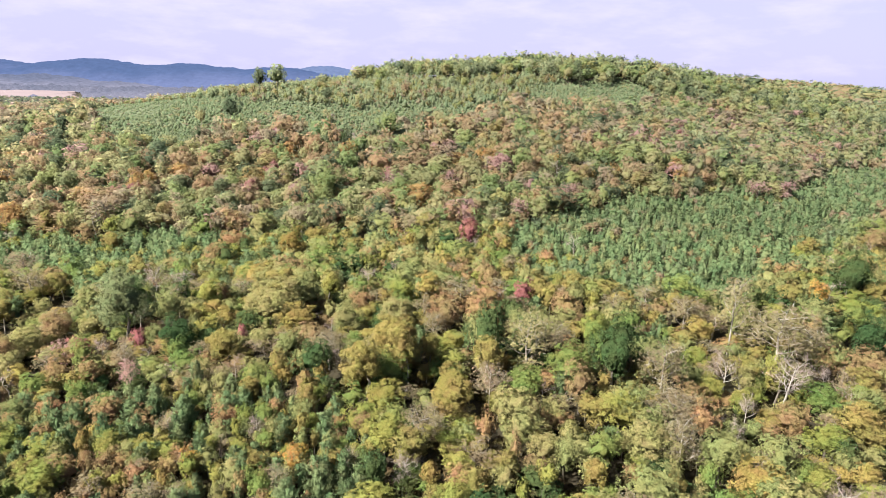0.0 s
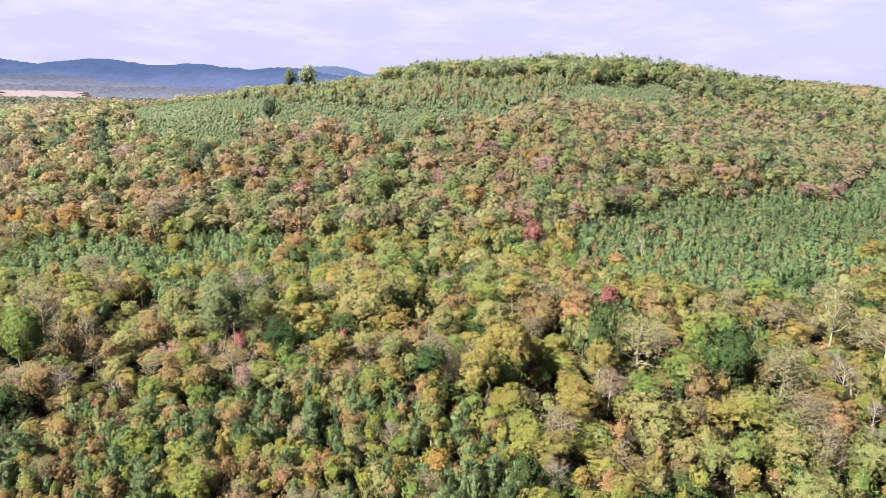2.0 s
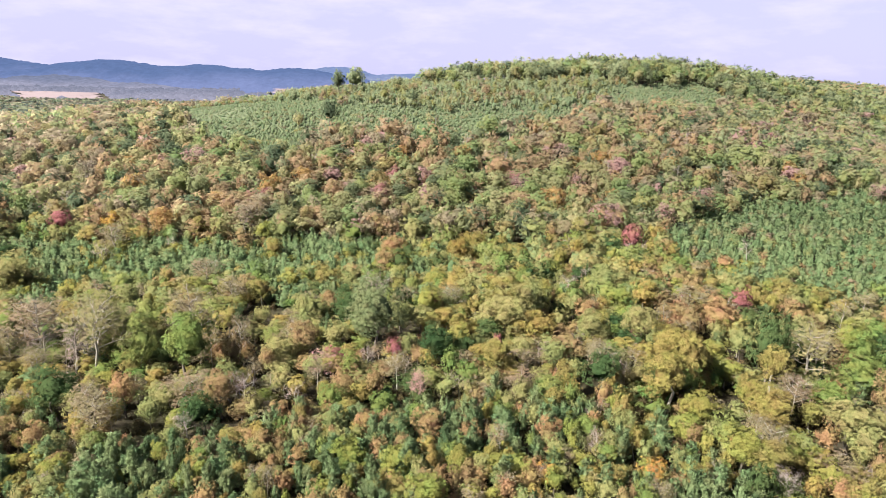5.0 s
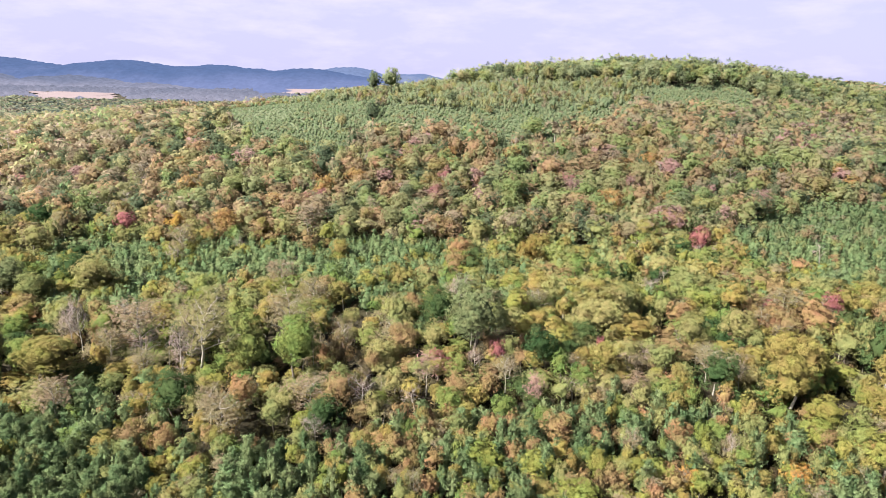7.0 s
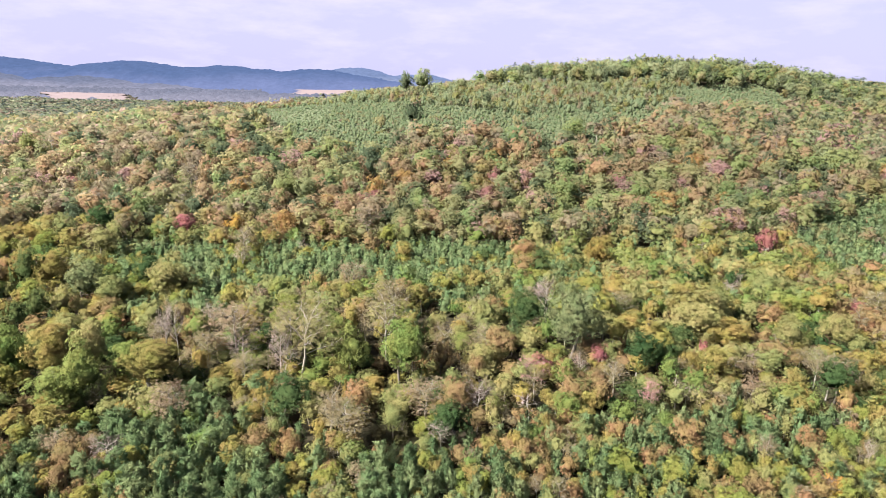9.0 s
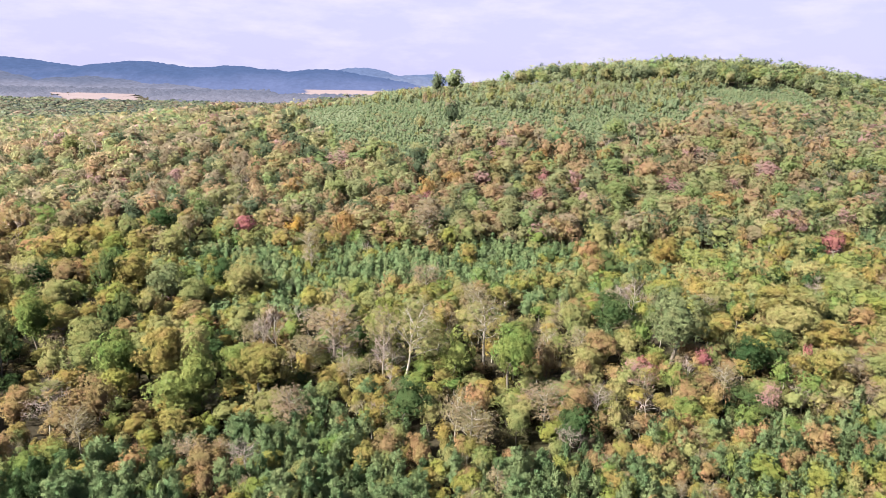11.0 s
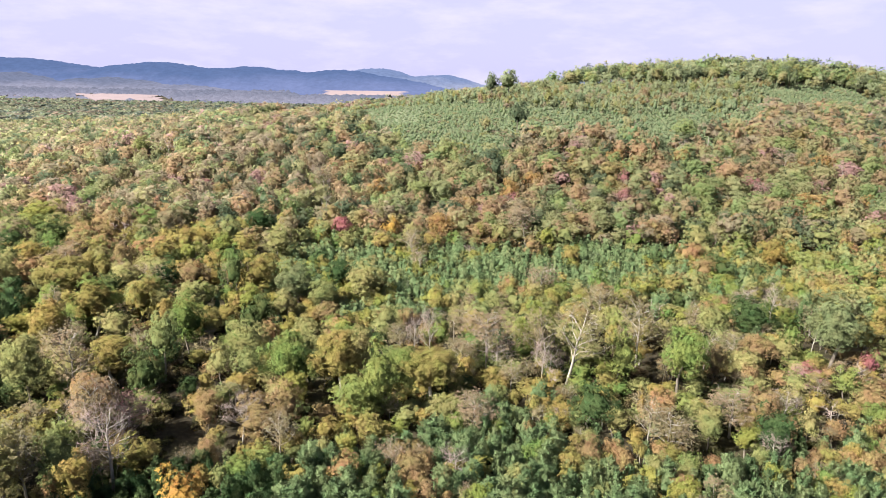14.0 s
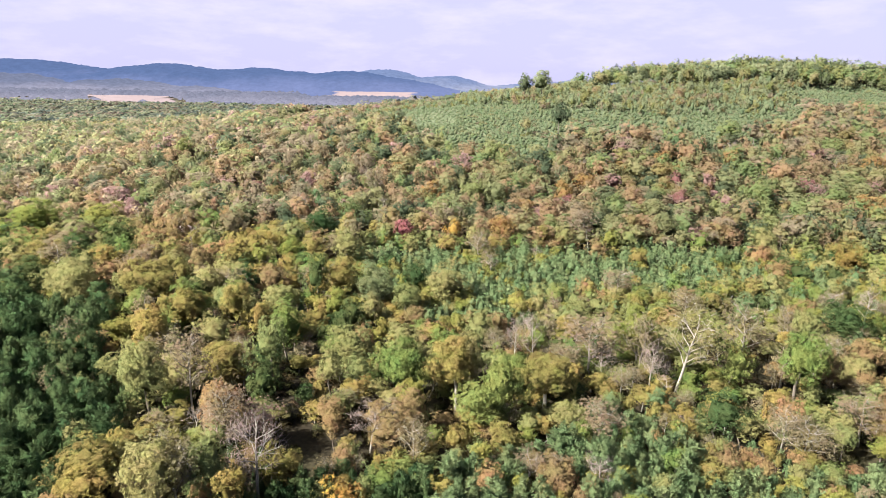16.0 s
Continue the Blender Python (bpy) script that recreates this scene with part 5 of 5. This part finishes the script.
            shape = KINDS[kind][3]
            if py < 152 and shape != "pine" and not clear and COUNT.get(kind, 0) < 290:
                COUNT[kind] = COUNT.get(kind, 0) + 1
                as_thing(kind, px, py, h, r, turn, variant, 3 if py < 136 else 2)
            elif py < 108 and kind == "pine" and COUNT.get(kind, 0) < 300 and (px * 7 + py * 3) % 5 < 2.6:
                COUNT[kind] = COUNT.get(kind, 0) + 1
                as_thing(kind, px, py, h, r, turn, variant, 3)
            else:
                if shape == "pine":
                    detail = 3 if py < (128 if kind == "westpine" else 104) else 2 if py < 165 else 1 if py < 300 else 0
                else:
                    detail = 2 if py < 190 else 1 if py < 360 else 0 if py < 655 else -1
                    if zone_name == "crest_woods":
                        detail = 1 if py < 600 else 0
                    if py < 330 and zone_name == "oak_woods":
                        detail = 1
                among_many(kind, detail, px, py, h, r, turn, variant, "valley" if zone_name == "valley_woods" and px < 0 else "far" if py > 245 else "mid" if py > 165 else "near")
        y += step

# undergrowth between the nearer trees
for k in range(3600):
    y = 72 + 190 * rng.random() ** 1.2
    x = rng.uniform(-205 - 0.76 * y, 22 + 0.73 * y)
    if zone(x, y) in ("mid_pines", "east_pines"):
        continue
    among_many("bush", 2 if y < 115 else 1, x, y, rng.uniform(1.2, 3.2), rng.uniform(0.9, 2.0), rng.uniform(0, 360), rng.randrange(20))

for qx, qy, qr in [(a, b - 0.6 * c, 1.1 * c) for a, b, c in PLANTED if b < 190]:
    for k in range(int(3 + qr * qr * 0.25)):
        a, d = rng.uniform(0, 2 * math.pi), qr * math.sqrt(rng.random())
        among_many("bush", 2, qx + d * math.cos(a), qy + d * math.sin(a), rng.uniform(1.0, 2.6), rng.uniform(1.0, 1.9), rng.uniform(0, 360), rng.randrange(20))

STAND = {"near": "stand", "mid": "valley_stand", "far": "hillside_stand", "valley": "distant_stand"}
for (kind, detail, batch), rows in MANY.items():
    name, label, category, shape, _ = KINDS[kind]
    variants = SHAPES["tall" if shape == "sparse" and detail < 2 else shape, detail]
    arr = np.array(rows)
    ground_z = land(arr[:, 0], arr[:, 1])
    crown_v, crown_t, crown_k, crown_w, wood_v, wood_t, n_c, n_w = [], [], [], [], [], [], 0, 0
    trng = np.random.default_rng(len(rows) + detail)
    tint = trng.random(len(rows))
    for vi, ((cv, ct, cw), (tv, tt), arms, h0, r0) in enumerate(variants):
        sel = np.where(arr[:, 5].astype(int) % len(variants) == vi)[0]
        if not len(sel):
            continue
        a = np.radians(arr[sel, 4])
        c, s = np.cos(a)[:, None], np.sin(a)[:, None]
        sr, sh = (arr[sel, 3] / r0)[:, None], (arr[sel, 2] / h0)[:, None]
        for src_v, src_t, is_crown in ((cv, ct, True), (tv, tt, False), (*(arms or (None, None)), False)):
            if src_v is None or (not is_crown and (shape == "bush" or (shape not in ("bare", "sparse") and arr[0, 1] > 230))):
                continue
            X = (src_v[:, 0] * c - src_v[:, 1] * s) * sr + arr[sel, 0][:, None]
            Y = (src_v[:, 0] * s + src_v[:, 1] * c) * sr + arr[sel, 1][:, None]
            Z = src_v[:, 2] * sh + ground_z[sel][:, None]
            V = np.stack([X, Y, Z], -1).reshape(-1, 3)
            T = (src_t[None] + (np.arange(len(sel)) * len(src_v))[:, None, None]).reshape(-1, 3)
            if is_crown:
                crown_v.append(V)
                crown_t.append(T + n_c)
                crown_k.append(np.repeat(tint[sel], len(src_v)))
                crown_w.append(np.stack([cw[:, 0] * c - cw[:, 1] * s, cw[:, 0] * s + cw[:, 1] * c, np.broadcast_to(cw[:, 2], X.shape), np.broadcast_to(cw[:, 3], X.shape)], -1).reshape(-1, 4))
                n_c += len(V)
            else:
                wood_v.append(V)
                wood_t.append(T + n_w)
                n_w += len(V)
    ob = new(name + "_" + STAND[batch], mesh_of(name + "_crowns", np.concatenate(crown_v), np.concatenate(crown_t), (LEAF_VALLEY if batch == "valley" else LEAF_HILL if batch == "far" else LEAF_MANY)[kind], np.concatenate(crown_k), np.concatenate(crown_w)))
    where = {"near": "massed in the valley below", "mid": "massed across the valley", "far": "massed on the far hillside", "valley": "massed on the distant valley floor"}[batch]
    tagged(ob, label.split(" with ")[0] + " " + where, category, kind="stuff")
    if wood_v:
        wood = new("trunks", mesh_of(name + "_trunks", np.concatenate(wood_v), np.concatenate(wood_t), PALE_BARK if kind in ("sycamore", "bare", "tan", "gold") else BARK))
        wood.parent = ob
        tagged(wood, kind="stuff")

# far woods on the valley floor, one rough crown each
# the grey-blue is haze, painted into their glow
VALLEY_HAZE_GLOW = haze_glow("hazed_valley_glow", (0.175, 0.188, 0.262), (0.270, 0.268, 0.355), 26.0, 0.06, 0.20)
frng = np.random.default_rng(77)
pieces = []
y = 1450.0
while y < 2350:
    x = -260 - 0.80 * y
    while x < -0.12 * y:
        px, py = x + frng.uniform(-7, 7), y + frng.uniform(-7, 7)
        x += 21
        in_field = inside(px, py, [(-1245, 1810), (-990, 1825), (-825, 1560), (-945, 1400)]) or inside(px, py, [(-790, 2910), (-440, 3010), (-390, 2500), (-620, 2230)])
        behind = inside(px, py, [(-935, 1350), (-840, 1570), (-800, 1440), (-900, 1250)]) or inside(px, py, [(-760, 2260), (-380, 2480), (-330, 2000), (-620, 1900)])
        if in_field or behind or inside(px, py, [(-1425, 1605), (-1275, 1665), (-1225, 1600), (-1230, 1520), (-1330, 1470), (-1390, 1530)]):
            continue
        s = frng.uniform(4.0, 10.0)
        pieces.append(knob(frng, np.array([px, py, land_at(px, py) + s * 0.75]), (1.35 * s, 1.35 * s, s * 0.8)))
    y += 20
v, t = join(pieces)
tagged(new("distant_woods", mesh_of("distant_woods", v, t, VALLEY_HAZE_GLOW)), "woods on the distant valley floor, grey-blue haze painted in", "woods", kind="stuff")
